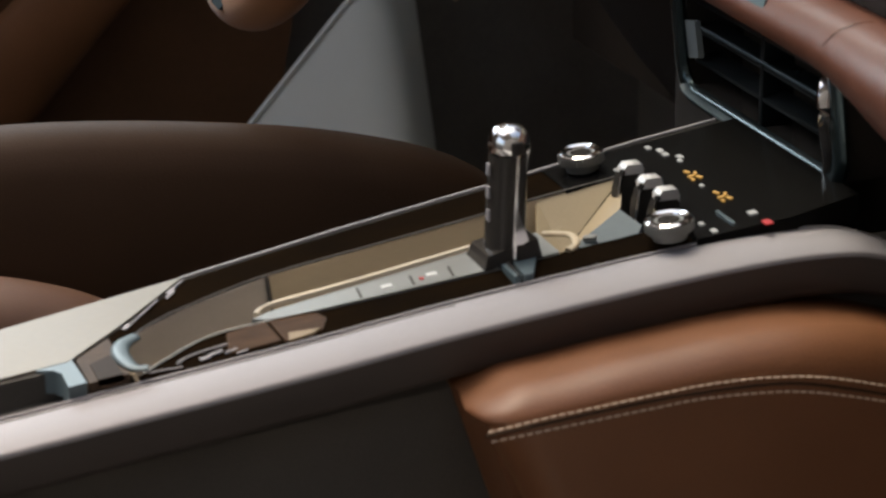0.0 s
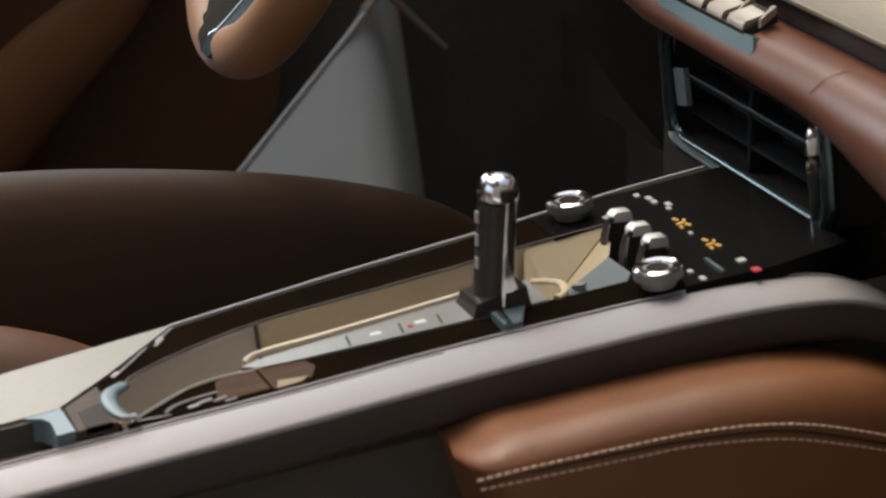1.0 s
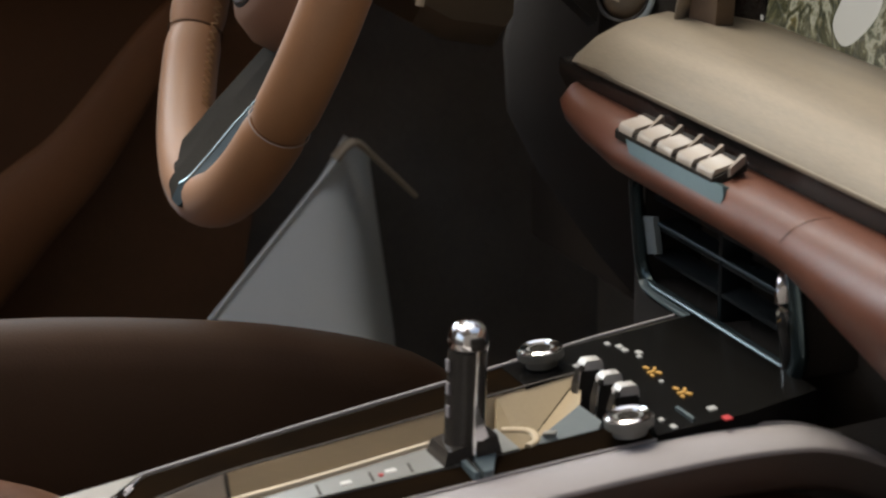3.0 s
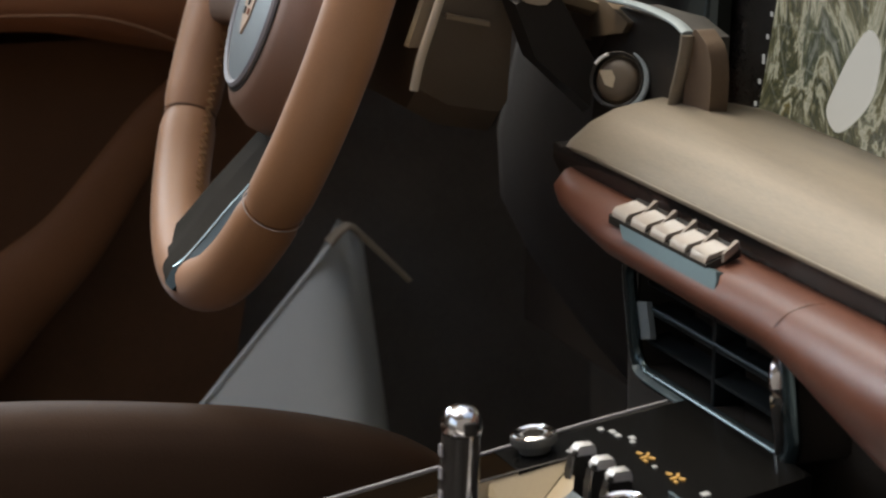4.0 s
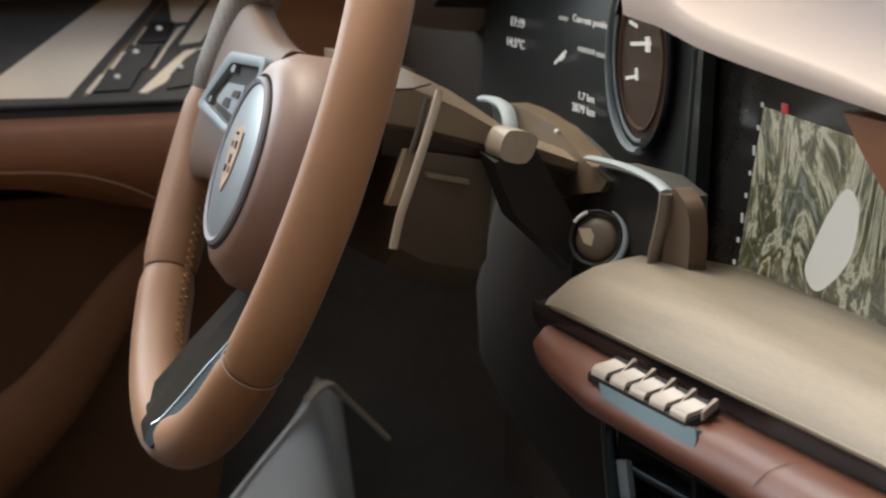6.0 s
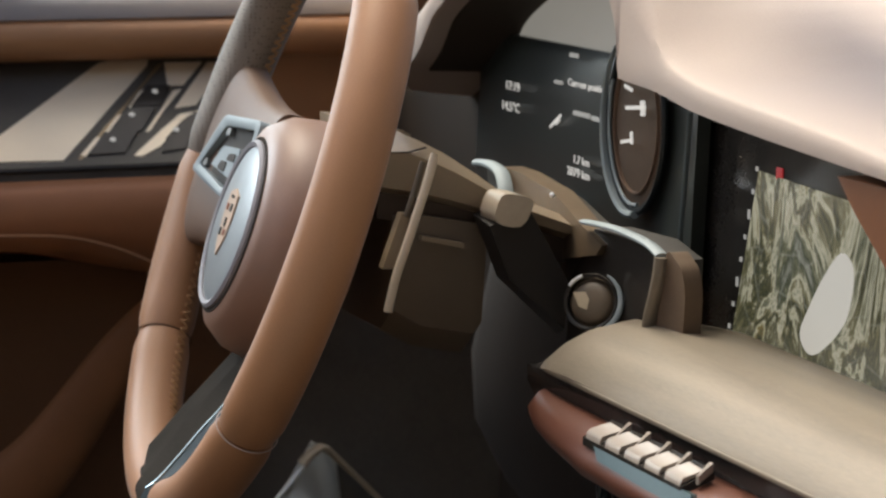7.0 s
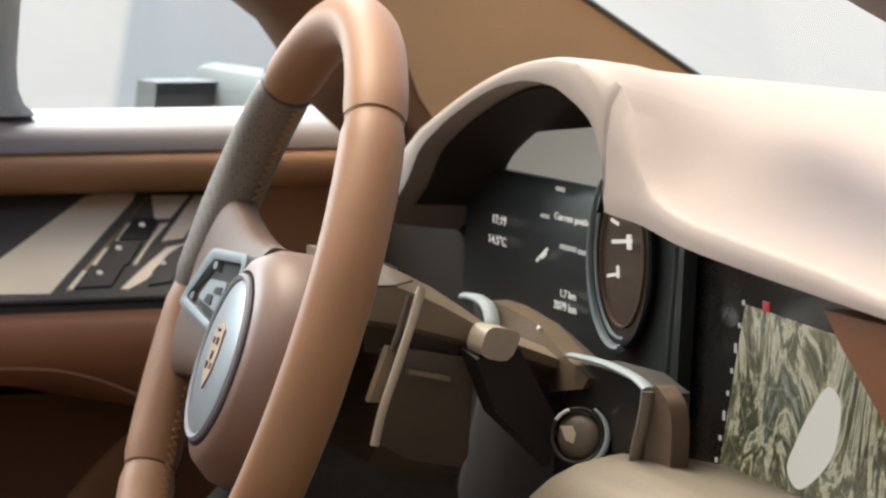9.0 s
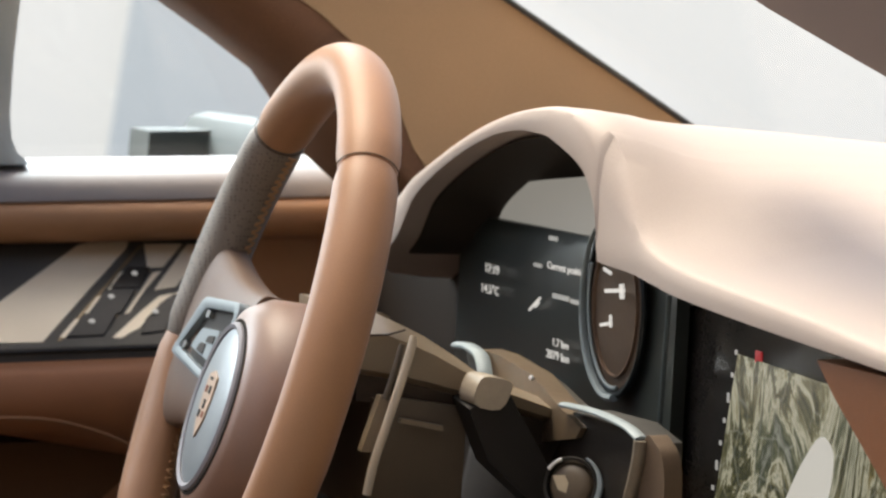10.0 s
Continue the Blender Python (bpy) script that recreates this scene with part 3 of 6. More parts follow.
# black glass panel, centre display and map
def on_display(x, z, d=0.0):
    """A point on the tilted display glass, d in front of it."""
    return (x, 0.6520 - 0.0727 * (x + 0.20) + 0.06 * (z - 0.81) - d, z)


display = part("centre_display", slab([on_display(-0.30, 0.800), on_display(0.16, 0.800), on_display(0.16, 0.944), on_display(-0.30, 0.952)], (0, 0.012, 0), 0.002), BLACK_GLOSS, dash, "wide black glass display panel")
part("screen", slab([on_display(-0.2010, 0.806, 0.0006), on_display(0.13, 0.806, 0.0006), on_display(0.13, 0.917, 0.0006), on_display(-0.1765, 0.9195, 0.0006)], (0, -0.0006, 0)), MAP, display, "lit aerial map in greens and cream", smooth=20)
part("clearing", slab([on_display(x, z, 0.0016) for x, z in
      [(p.x, p.y) for p in smooth_path([(-0.1081, 0.8469, 0), (-0.0955, 0.8387, 0), (-0.0784, 0.8447, 0), (-0.0581, 0.8599, 0), (-0.0517, 0.8746, 0), (-0.053, 0.8884, 0), (-0.0675, 0.8930, 0), (-0.0852, 0.8787, 0), (-0.0985, 0.8626, 0)], 4, closed=True)]], (0, -0.0003, 0)), glow("pale clearing", (0.52, 0.50, 0.45), 0.26), display, "pale clearing on the map")
for i in range(9):
    f = i / 8
    part("side_mark", rbox(on_display(-0.2045 + 0.0245 * f, 0.822 + 0.098 * f, 0.0006), (0.0022, 0.0006, 0.0024 if i % 3 else 0.005), 0), GREY_MARK, display, "tiny pale mark beside the map")
part("alert_mark", rbox(on_display(-0.1500, 0.9210, 0.0008), (0.0070, 0.0008, 0.0065), 0.0003), RED_MARK, display, "red symbol above the map")
part("panel_rib", tube([(-0.240, 0.640, 0.850), (-0.226, 0.640, 0.945)], 0.0012, 0.0016, 8), POD_STEEL, display, "faint upright edge on the black glass")
part("passenger_fascia", slab([(0.000, 0.606, 0.940), (0.016, 0.606, 0.926), (0.070, 0.606, 0.888), (0.13, 0.606, 0.850), (0.76, 0.606, 0.835), (0.76, 0.606, 0.940)], (0, 0.03, 0), 0.003), LEATHER, dash, "cognac leather fascia beside the display")

# instrument cluster
cluster = thing("instrument_cluster", "dark curved instrument display with white readouts under the hood", "instrument display", (-0.43, 0.67, 0.85))
def cluster_glass():
    rings = []
    for i in range(15):
        x = -0.560 + i * 0.0230
        bow = 0.006 * ((x + 0.40) / 0.16) ** 2
        ring = [(x, 0.652 - bow, 0.845), (x, 0.6545 - bow, 0.90), (x, 0.657 - bow, 0.955), (x, 0.661 - bow, 0.9635)]
        rings.append(ring + [(a, b + 0.008, c) for a, b, c in reversed(ring)])
    return loft(rings)


part("glass", cluster_glass(), GAUGE_GLASS, cluster, "dark green-grey instrument glass")
# Glowing strip stands in for a pale reflection above the instruments.
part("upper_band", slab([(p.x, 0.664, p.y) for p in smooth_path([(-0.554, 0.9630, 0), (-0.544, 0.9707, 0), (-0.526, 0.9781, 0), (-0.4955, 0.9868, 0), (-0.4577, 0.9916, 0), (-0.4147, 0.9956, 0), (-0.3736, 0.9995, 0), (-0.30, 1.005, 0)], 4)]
                          + [(-0.25, 0.664, 1.002), (-0.25, 0.664, 0.9640), (-0.40, 0.664, 0.9635)], (0, 0.004, 0)), glow("reflection band glow", (0.66, 0.63, 0.57), 0.105), cluster, "pale band above the display, glowing in place of a reflection")


def words(text, at, size, material, parent, name="readout"):
    cu = bpy.data.curves.new(name, "FONT")
    cu.body, cu.size, cu.extrude = text, size, 0.0002
    cu.align_x, cu.align_y = "CENTER", "CENTER"
    cu.materials.append(material)
    ob = new(name, cu)
    ob.parent = parent
    ob.matrix_parent_inverse = parent.matrix_world.inverted()
    ob.matrix_world = pose(at[0], at[1], at[2], 90, 0, 0) @ Matrix.Diagonal((1.35, 1, 1, 1))
    return ob


words("17:19", (-0.5015, 0.6490, 0.9335), 0.0080, WHITE_MARK, cluster)
words("14.5°C", (-0.5045, 0.6490, 0.9205), 0.0080, WHITE_MARK, cluster)
words("1.7 km", (-0.396, 0.6505, 0.8990), 0.0066, WHITE_MARK, cluster)
words("2079 km", (-0.400, 0.6505, 0.8912), 0.0072, WHITE_MARK, cluster)
for x, z, w, h in ((-0.436, 0.9420, 0.012, 0.0022), (-0.4005, 0.9262, 0.024, 0.0028), (-0.3765, 0.9256, 0.018, 0.0026), (-0.413, 0.9600, 0.012, 0.0026)):
    part("text_line", rbox((x, 0.6525, z), (w, 0.001, h), 0), GREY_MARK, cluster, "small dim line of text")
words("Current position", (-0.386, 0.6495, 0.9442), 0.0062, WHITE_MARK, cluster)
part("pointer_mark", merged(rbox((-0.438, 0.6515, 0.9185), (0.019, 0.001, 0.0014), 0, (0, -28, 0)), rbox((-0.435, 0.6515, 0.9190), (0.007, 0.001, 0.0028), 0, (0, -28, 0))), WHITE_MARK, cluster, "white pointer symbol")
GC = (-0.309, 0.6480, 0.9300)


def gauge_piece(profile, n=56, ring=True):
    """A turned piece of the gauge, drawn in sideways to its upright oval."""
    bm = lathe(profile, GC, (0, -1, 0.02), n, ring=ring)
    c = Matrix.Translation(GC)
    bmesh.ops.transform(bm, matrix=c @ Matrix.Diagonal((0.76, 1, 1, 1)) @ c.inverted(), verts=bm.verts)
    return bm


# Dark ring and bright left arc build the ring's light and shade in.
gauge = part("gauge_ring", gauge_piece([(0.0460, 0.0), (0.0510, 0.0), (0.0512, 0.0020), (0.0495, 0.0034), (0.0468, 0.0028)]), VANE, cluster, "gauge ring, darkened for its shaded side")
part("gauge_arc", tube([Vector(GC) + Vector((0.0382 * math.cos(radians(a)), -0.0050, 0.0505 * math.sin(radians(a)))) for a in range(124, 281, 4)], 0.0030, 0.0022, 8, up=(0, 1, 0), taper=lambda f: 0.45 + 0.55 * min(1.0, 1.6 * f)), EDGE_COOL, gauge, "lit left side of the gauge ring, added as a silver arc")
part("inner_arc", tube([Vector(GC) + Vector((0.0330 * math.cos(radians(a)), -0.0036, 0.0450 * math.sin(radians(a)))) for a in range(150, 285, 4)], 0.0010, 0.0012, 8, up=(0, 1, 0)), EDGE_COOL, gauge, "thin silver inner arc")
part("gauge_face", gauge_piece([(0.046, 0.0), (0.046, 0.0012), (0.003, 0.0012)], 40, False), surface("brown gauge face", (0.095, 0.060, 0.038), 0.45, 0.3, vary=0.2, size=60, spec=0.4), gauge, "dark brown gauge face")
for r in (0.039,):
    part("gauge_step", gauge_piece([(r - 0.0014, 0.0010), (r + 0.0004, 0.0010), (r, 0.0028), (r - 0.001, 0.0028)], 40), surface("bronze gauge groove", (0.16, 0.10, 0.065), 0.5, 0.3, vary=0.2), gauge)
for x, z, sx, sz, tilt in ((-0.304, 0.9400, 0.026, 0.0022, -6), (-0.2945, 0.9405, 0.0050, 0.0085, -6), (-0.316, 0.9200, 0.014, 0.0018, -10), (-0.309, 0.9225, 0.0024, 0.0070, -6), (-0.314, 0.9500, 0.010, 0.0018, 10)):
    part("gauge_mark", rbox((x, 0.6435, z), (sx, 0.001, sz), 0, (0, tilt, 0)), WHITE_MARK, gauge, "white figure on the gauge")

# surround beside the column with the round switch
surround = thing("switch_surround", "taupe dash surround with a pale edge and a round switch", "dash panel", (-0.25, 0.61, 0.80))
part("panel", slab([(-0.445, 0.612, 0.880), (-0.434, 0.606, 0.892), (-0.38, 0.604, 0.893), (-0.329, 0.604, 0.886), (-0.275, 0.603, 0.874), (-0.262, 0.603, 0.880), (-0.20, 0.602, 0.882),
      (-0.170, 0.602, 0.876), (-0.172, 0.602, 0.850), (-0.182, 0.602, 0.80), (-0.275, 0.604, 0.80), (-0.305, 0.604, 0.845), (-0.345, 0.606, 0.866)], (0, 0.02, 0), 0.003), BLACK, surround, "black panel behind the trim")
part("band", slab([(-0.398, 0.602, 0.8975), (-0.366, 0.600, 0.8980), (-0.338, 0.5985, 0.8958), (-0.312, 0.598, 0.8938), (-0.291, 0.598, 0.8870), (-0.270, 0.598, 0.8800), (-0.2445, 0.598, 0.8738), (-0.252, 0.598, 0.8672), (-0.302, 0.598, 0.8578), (-0.323, 0.598, 0.8688), (-0.342, 0.598, 0.8823), (-0.380, 0.600, 0.884)], (0, 0.012, 0), 0.0025, 3), surface("satin bronze trim", (0.150, 0.108, 0.068), 0.38, 0.15, vary=0.14, size=30), surround, "bronze-brown trim band that curves down beside the column", smooth=50)
# Silver dot placed as a glint on the trim band.
part("band_glint", lathe([(0.0016, 0.0), (0.0014, 0.0012), (0.0006, 0.0016)], (-0.3116, 0.5975, 0.8920), (0.5, -0.8, 0.3), 14), CAP_SILVER, surround, "small glint on the band, added as a silver dot")
part("edge_trim", tube(smooth_path([(-0.2655, 0.597, 0.8835), (-0.2314, 0.597, 0.8852), (-0.206, 0.597, 0.8850), (-0.1812, 0.597, 0.8832), (-0.1665, 0.597, 0.8795)], 6), 0.0016, 0.0036, 10), EDGE_COOL, surround, "cool grey edge strip")
part("side_trim", tube(smooth_path([(-0.1665, 0.597, 0.8790), (-0.1683, 0.597, 0.8703), (-0.1734, 0.597, 0.8579), (-0.1798, 0.597, 0.8436), (-0.187, 0.5975, 0.815)], 6), 0.0030, 0.0040, 10), GOLD, surround, "champagne upright edge")
part("corner_cap", slab(smooth_path([(-0.1655, 0.599, 0.8800), (-0.156, 0.600, 0.8785), (-0.150, 0.601, 0.872), (-0.149, 0.602, 0.858), (-0.155, 0.603, 0.83), (-0.164, 0.603, 0.805), (-0.184, 0.5990, 0.805), (-0.174, 0.5990, 0.850)], 5, closed=True), (0, 0.010, 0), 0.004, 4), surface("brown side leather", (0.105, 0.068, 0.040), 0.75, vary=0.14), surround, "brown leather side cap", smooth=70)
part("recess", slab([(-0.262, 0.6015, 0.880), (-0.20, 0.6015, 0.880), (-0.174, 0.6015, 0.874), (-0.184, 0.6015, 0.830), (-0.30, 0.6015, 0.812), (-0.292, 0.6015, 0.850)], (0, 0.003, 0), 0.0008), BLACK_GLOSS, surround, "dark recess behind the switch")
SWITCH_AT, SWITCH_N = Vector((-0.2365, 0.590, 0.8445)), Vector((0.72, -0.66, 0.25)).normalized()
switch = part("round_switch", lathe([(0.0130, 0.0), (0.0152, 0.0), (0.0154, 0.004), (0.0146, 0.0052), (0.0132, 0.0045)], SWITCH_AT, SWITCH_N, 44, ring=True), BLACK_GLOSS, surround, "black ring round the switch", smooth=50)
part("switch_knob", lathe([(0.0128, -0.002), (0.0125, 0.001), (0.0098, 0.0042), (0.0060, 0.0050), (0.002, 0.0052)], SWITCH_AT, SWITCH_N, 36), COLUMN_DARK, switch, "domed dark switch knob", smooth=60)
sx_, sy_ = SWITCH_N.cross(Vector((0, 0, 1))).normalized() * -1, Vector((0, 0, 1))
sy_ = (sy_ - SWITCH_N * sy_.dot(SWITCH_N)).normalized()
# The switch's lit arc, ring glint and gold highlight are laid on as pieces.
part("switch_arc", tube([SWITCH_AT + SWITCH_N * 0.004 + (sx_ * math.cos(radians(a)) + sy_ * math.sin(radians(a))) * 0.0166 for a in range(62, -64, -6)], 0.0014, 0.0018, 8, up=SWITCH_N, taper=lambda f: 0.35 + 0.65 * min(1.0, 2.0 * f)), EDGE_COOL, switch, "lit right side of the ring, added as a grey arc")
part("knob_glint", tube([SWITCH_AT + SWITCH_N * 0.0060 + (sx_ * math.cos(radians(a)) + sy_ * math.sin(radians(a))) * 0.0142 for a in range(112, 152, 6)], 0.0008, 0.0010, 8, up=SWITCH_N), CAP_SILVER, switch, "glint on the ring, added as a silver strip")
part("knob_centre", slab([SWITCH_AT + SWITCH_N * 0.0046 + sx_ * u + sy_ * v for u, v in ((-0.0100, 0.0045), (-0.0030, 0.0050), (-0.0005, 0.0010), (-0.0015, -0.0045), (-0.0060, -0.0030))], SWITCH_N * 0.0008, 0.0004), GOLD_Y, switch, "gold glint on the switch knob, added as a small plate")
part("pale_arm", tube(smooth_path([(-0.432, 0.600, 0.8960), (-0.408, 0.598, 0.8978), (-0.386, 0.596, 0.8960), (-0.374, 0.594, 0.8890), (-0.368, 0.592, 0.880)], 6), 0.0024, 0.0046, 10), EDGE_COOL, surround, "pale rounded cover edge")

# ---- steering column and stalks ----
column = thing("steering_column", "taupe plastic steering column with stalks and a satin shift paddle", "steering column", (-0.345, 0.62, 0.86))
part("shroud", soften(loft([[(x, y, z) for x, z in ((-0.385, lo), (-0.300, lo - 0.002), (-0.287, lo + 0.003), (-0.285, edge), (-0.304, top), (-0.385, top + 0.001))]
                 for y, lo, edge, top in ((0.486, 0.902, 0.924, 0.934), (0.502, 0.899, 0.9225, 0.9325), (0.515, 0.896, 0.9175, 0.9265), (0.530, 0.892, 0.9105, 0.9190), (0.547, 0.887, 0.9010, 0.9080), (0.562, 0.882, 0.8920, 0.8975), (0.60, 0.870, 0.878, 0.882))]), 0.0030, 3, 16), SHROUD, column, "satin taupe upper shroud", smooth=32)
# Dark strip fills in the shade beneath the upper shroud.
part("shroud_under", loft([[(-0.380, y, z - 0.012), (-0.298, y, z - 0.012), (-0.296, y, z + 0.004), (-0.380, y, z + 0.004)] for y, z in ((0.490, 0.898), (0.53, 0.890), (0.60, 0.868))]), DARK_TAUPE, column, "dark strip for the shade under the shroud")
part("lower_shroud", soften(loft([[(x, y, z) for x, z in ((-0.385, z0), (-0.315, z0), (-0.297, z0 + 0.014), (-0.290, 0.868), (-0.292, z1), (-0.385, z1))]
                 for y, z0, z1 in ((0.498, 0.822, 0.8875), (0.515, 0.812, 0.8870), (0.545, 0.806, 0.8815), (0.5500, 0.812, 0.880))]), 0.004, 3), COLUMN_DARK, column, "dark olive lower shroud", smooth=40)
# Ledge takes the paler plastic so that it looks lit.
part("shroud_ledge", slab([(-0.2885, 0.5105, 0.8775), (-0.2885, 0.5348, 0.8722), (-0.2885, 0.5350, 0.8692), (-0.2885, 0.5105, 0.8748)], (0.004, 0, 0), 0.001), SHROUD, column, "ledge on the lower shroud, paler for the light on it")
part("shroud_top_plate", slab([(-0.360, 0.489, 0.9330), (-0.308, 0.489, 0.9330), (-0.306, 0.5075, 0.9295), (-0.312, 0.514, 0.9265), (-0.360, 0.514, 0.9265)], (0, 0, 0.0024), 0.0006), SHROUD, column, "raised plate on the shroud")
part("plate_groove", tube([(-0.2852, 0.4895, 0.9225), (-0.2850, 0.5030, 0.9225), (-0.2905, 0.5150, 0.9240)], 0.0006, 0.0006, 6), DARK_TAUPE, column, "dark joint along the shroud")
part("shift_paddle", tube(smooth_path([(-0.2665, 0.5110, 0.9235), (-0.266, 0.5098, 0.9185), (-0.266, 0.5048, 0.9023), (-0.266, 0.4955, 0.8757), (-0.266, 0.4892, 0.8579), (-0.266, 0.4850, 0.8405)], 6), 0.0026, 0.0018, 12), PLATE, column, "slim satin metal shift paddle", smooth=60)
part("paddle_back", tube(smooth_path([(-0.270, 0.5060, 0.9190), (-0.270, 0.5020, 0.9060), (-0.270, 0.4965, 0.8900)], 5), 0.0018, 0.0016, 10), TAUPE, column, "back edge of the shift paddle")
part("paddle_foot", slab([(-0.278, 0.4945, 0.8920), (-0.278, 0.4995, 0.8912), (-0.277, 0.4902, 0.8625), (-0.277, 0.4835, 0.8630)], (0.007, 0, 0), 0.0015), SHROUD, column, "taupe foot of the shift paddle")
stalk = part("stalk", slab(smooth_path([(-0.259, 0.5462, 0.9000), (-0.259, 0.5540, 0.9010), (-0.259, 0.5625, 0.8985), (-0.259, 0.5645, 0.8945), (-0.259, 0.5575, 0.8835), (-0.259, 0.5430, 0.8872)], 3, closed=True), (-0.022, 0, 0), 0.0045, 4), surface("satin taupe stalk", (0.40, 0.335, 0.245), 0.42, vary=0.1, size=30), column, "pale satin stalk cap", smooth=60)
part("stalk_root", soften(loft([[(-0.290, 0.542, 0.8870), (-0.290, 0.5640, 0.8960), (-0.290, 0.5810, 0.8660), (-0.290, 0.5960, 0.8480), (-0.290, 0.592, 0.8180), (-0.290, 0.5560, 0.8520)],
                                [(-0.262, 0.541, 0.8840), (-0.262, 0.5630, 0.8930), (-0.262, 0.5790, 0.8650), (-0.262, 0.5875, 0.8500), (-0.262, 0.5845, 0.8260), (-0.262, 0.5525, 0.8550)]]), 0.004, 3), surface("near black stalk plastic", (0.020, 0.017, 0.014), 0.6, vary=0.12, spec=0.3), column, "near-black wedge behind the stalk", smooth=50)

# ---- steering wheel ----
wheel = thing("steering_wheel", "tan leather three-spoke steering wheel with a round hub", "steering wheel", (-0.3433, 0.4404, 0.8958))
WC = Vector((-0.3433, 0.4404, 0.8958))
K, TILT = radians(-6.48), radians(19.11)
WU = Vector((math.cos(K), math.sin(K), 0))
WF = Vector((-math.sin(K), math.cos(K), 0))
WV = WF * math.sin(TILT) + Vector((0, 0, 1)) * math.cos(TILT)
WN = WU.cross(WV).normalized()      # towards the driver is -WN or +WN
if WN.y > 0:
    WN = -WN
WR = 0.1754


def on_wheel(r, deg, out=0.0):
    a = radians(deg)
    return WC + WU * (r * math.cos(a)) + WV * (r * math.sin(a)) + WN * out


def rim_piece(a0, a1, ra=0.0150, rb=0.0168):
    """A stretch of the rim, drawn in a little at its ends, fuller on the inside where the side spokes flow in."""
    n = max(12, int((a1 - a0) / 3))
    rings = []
    for i in range(n + 1):
        d = a0 + (a1 - a0) * i / n
        end = 1.0 - 0.10 * max(0.0, 1 - min(i, n - i) / 1.2) ** 2
        c = on_wheel(WR, d)
        rad = (c - WC).normalized()
        swell = 1 + 0.55 * math.exp(-((abs((d % 360) - 180) - 17) / 15) ** 2)
        ring = []
        for q in (2 * math.pi * j / 24 for j in range(24)):
            k = swell if math.cos(q) < 0 else 1.0
            ring.append(c + end * (k * ra * math.cos(q) * rad + rb * math.sin(q) * WN))
        rings.append(ring)
    return loft(rings)


RIM_SEAMS = [(45.2, 130.8), (131.2, 179.9), (180.1, 218.3), (218.7, 322.8), (323.2, 404.8)]
for a0, a1 in RIM_SEAMS:
    part("rim", rim_piece(a0, a1), PERFORATED if a0 == 131.2 else LEATHER_RIM, wheel, "perforated brown leather" if a0 == 131.2 else "")


for d in (45.0, 131.0, 218.5, 323.0):
    c = on_wheel(WR, d)
    rad = (c - WC).normalized()
    along = on_wheel(WR, d + 0.3) - on_wheel(WR, d - 0.3)
    part("rim_joint", tube([c + (0.0147 * math.cos(q) * rad + 0.01645 * math.sin(q) * WN) for q in (2 * math.pi * j / 32 for j in range(32))], 0.00034, 0.00034, 6, closed=True, up=along), LEATHER_PALE if d == 323.0 else surface("dark seam thread", (0.065, 0.036, 0.018), 0.9), wheel, "pale sewn joint round the rim" if d == 323.0 else "dark sewn joint round the rim")


def stitches(points, length, radius, material, name, parent, gap=0.6, label="", out=(0, 0, 0)):
    """A row of short raised threads along a path."""
    path = [Vector(p) + Vector(out) for p in points]
    total = [0.0]
    for a, b in zip(path, path[1:]):
        total.append(total[-1] + (b - a).length)

    def at(s):
        for i in range(len(path) - 1):
            if s <= total[i + 1]:
                return path[i].lerp(path[i + 1], (s - total[i]) / max(1e-9, total[i + 1] - total[i]))
        return path[-1]
    bms = []
    s = 0.0
    while s + length < total[-1]:
        bms.append(tube([at(s), at(s + length * 0.5), at(s + length)], radius, radius, 5, up=(0.1, 0.2, 0.97)))
        s += length * (1 + gap)
    return tagged(part(name, merged(*bms), material, parent, label), kind="stuff")


# cross stitching on the far inner side of the rim
def on_tube(deg, around, r):
    c = on_wheel(WR, deg)
    rad = (c - WC).normalized()
    k = 1 + 0.55 * math.exp(-((abs((deg % 360) - 180) - 17) / 15) ** 2) if math.cos(radians(around)) < 0 else 1.0
    return c + r * (k * math.cos(radians(around)) * rad + 1.12 * math.sin(radians(around)) * WN)


for a0, a1, at in ((131.6, 169, 214), (196, 218, 206), (219, 240, 206)):
    rows = []
    for k, d in enumerate(np.arange(a0, a1, 0.95)):
        w = 9 if k % 2 else -9
        p, q = on_tube(d, at + w, 0.0153), on_tube(d + 0.8, at - w, 0.0153)
        m = on_tube(d + 0.4, at, 0.0158)
        rows.append(tube([p, m, q], 0.0008, 0.0008, 5, up=WV))
    tagged(part("rim_stitching", merged(*rows), THREAD_TAN, wheel, "tan cross stitching"), kind="stuff")

# hub, set back between the spokes
HC = Vector((-0.3478, 0.4506, 0.8697))
hub = part("hub", lathe([(0.064, -0.030), (0.068, -0.018), (0.0690, -0.004), (0.066, 0.012), (0.058, 0.023), (0.050, 0.0265), (0.02, 0.027)], HC, WN, 56), LEATHER_HUB, wheel, "domed leather airbag hub", smooth=60)
part("hub_ring", lathe([(0.0440, 0.0215), (0.0480, 0.0215), (0.0480, 0.0285), (0.0462, 0.0300), (0.0440, 0.0290)], HC, WN, 56, ring=True), SATIN, hub, "satin ring on the hub")
part("hub_face", lathe([(0.0438, 0.0240), (0.0438, 0.0280), (0.036, 0.0300), (0.004, 0.0310)], HC, WN, 48), surface("grey hub disc", (0.27, 0.30, 0.31), 0.4, 0.3, vary=0.06), hub, "smooth grey hub disc", smooth=60)
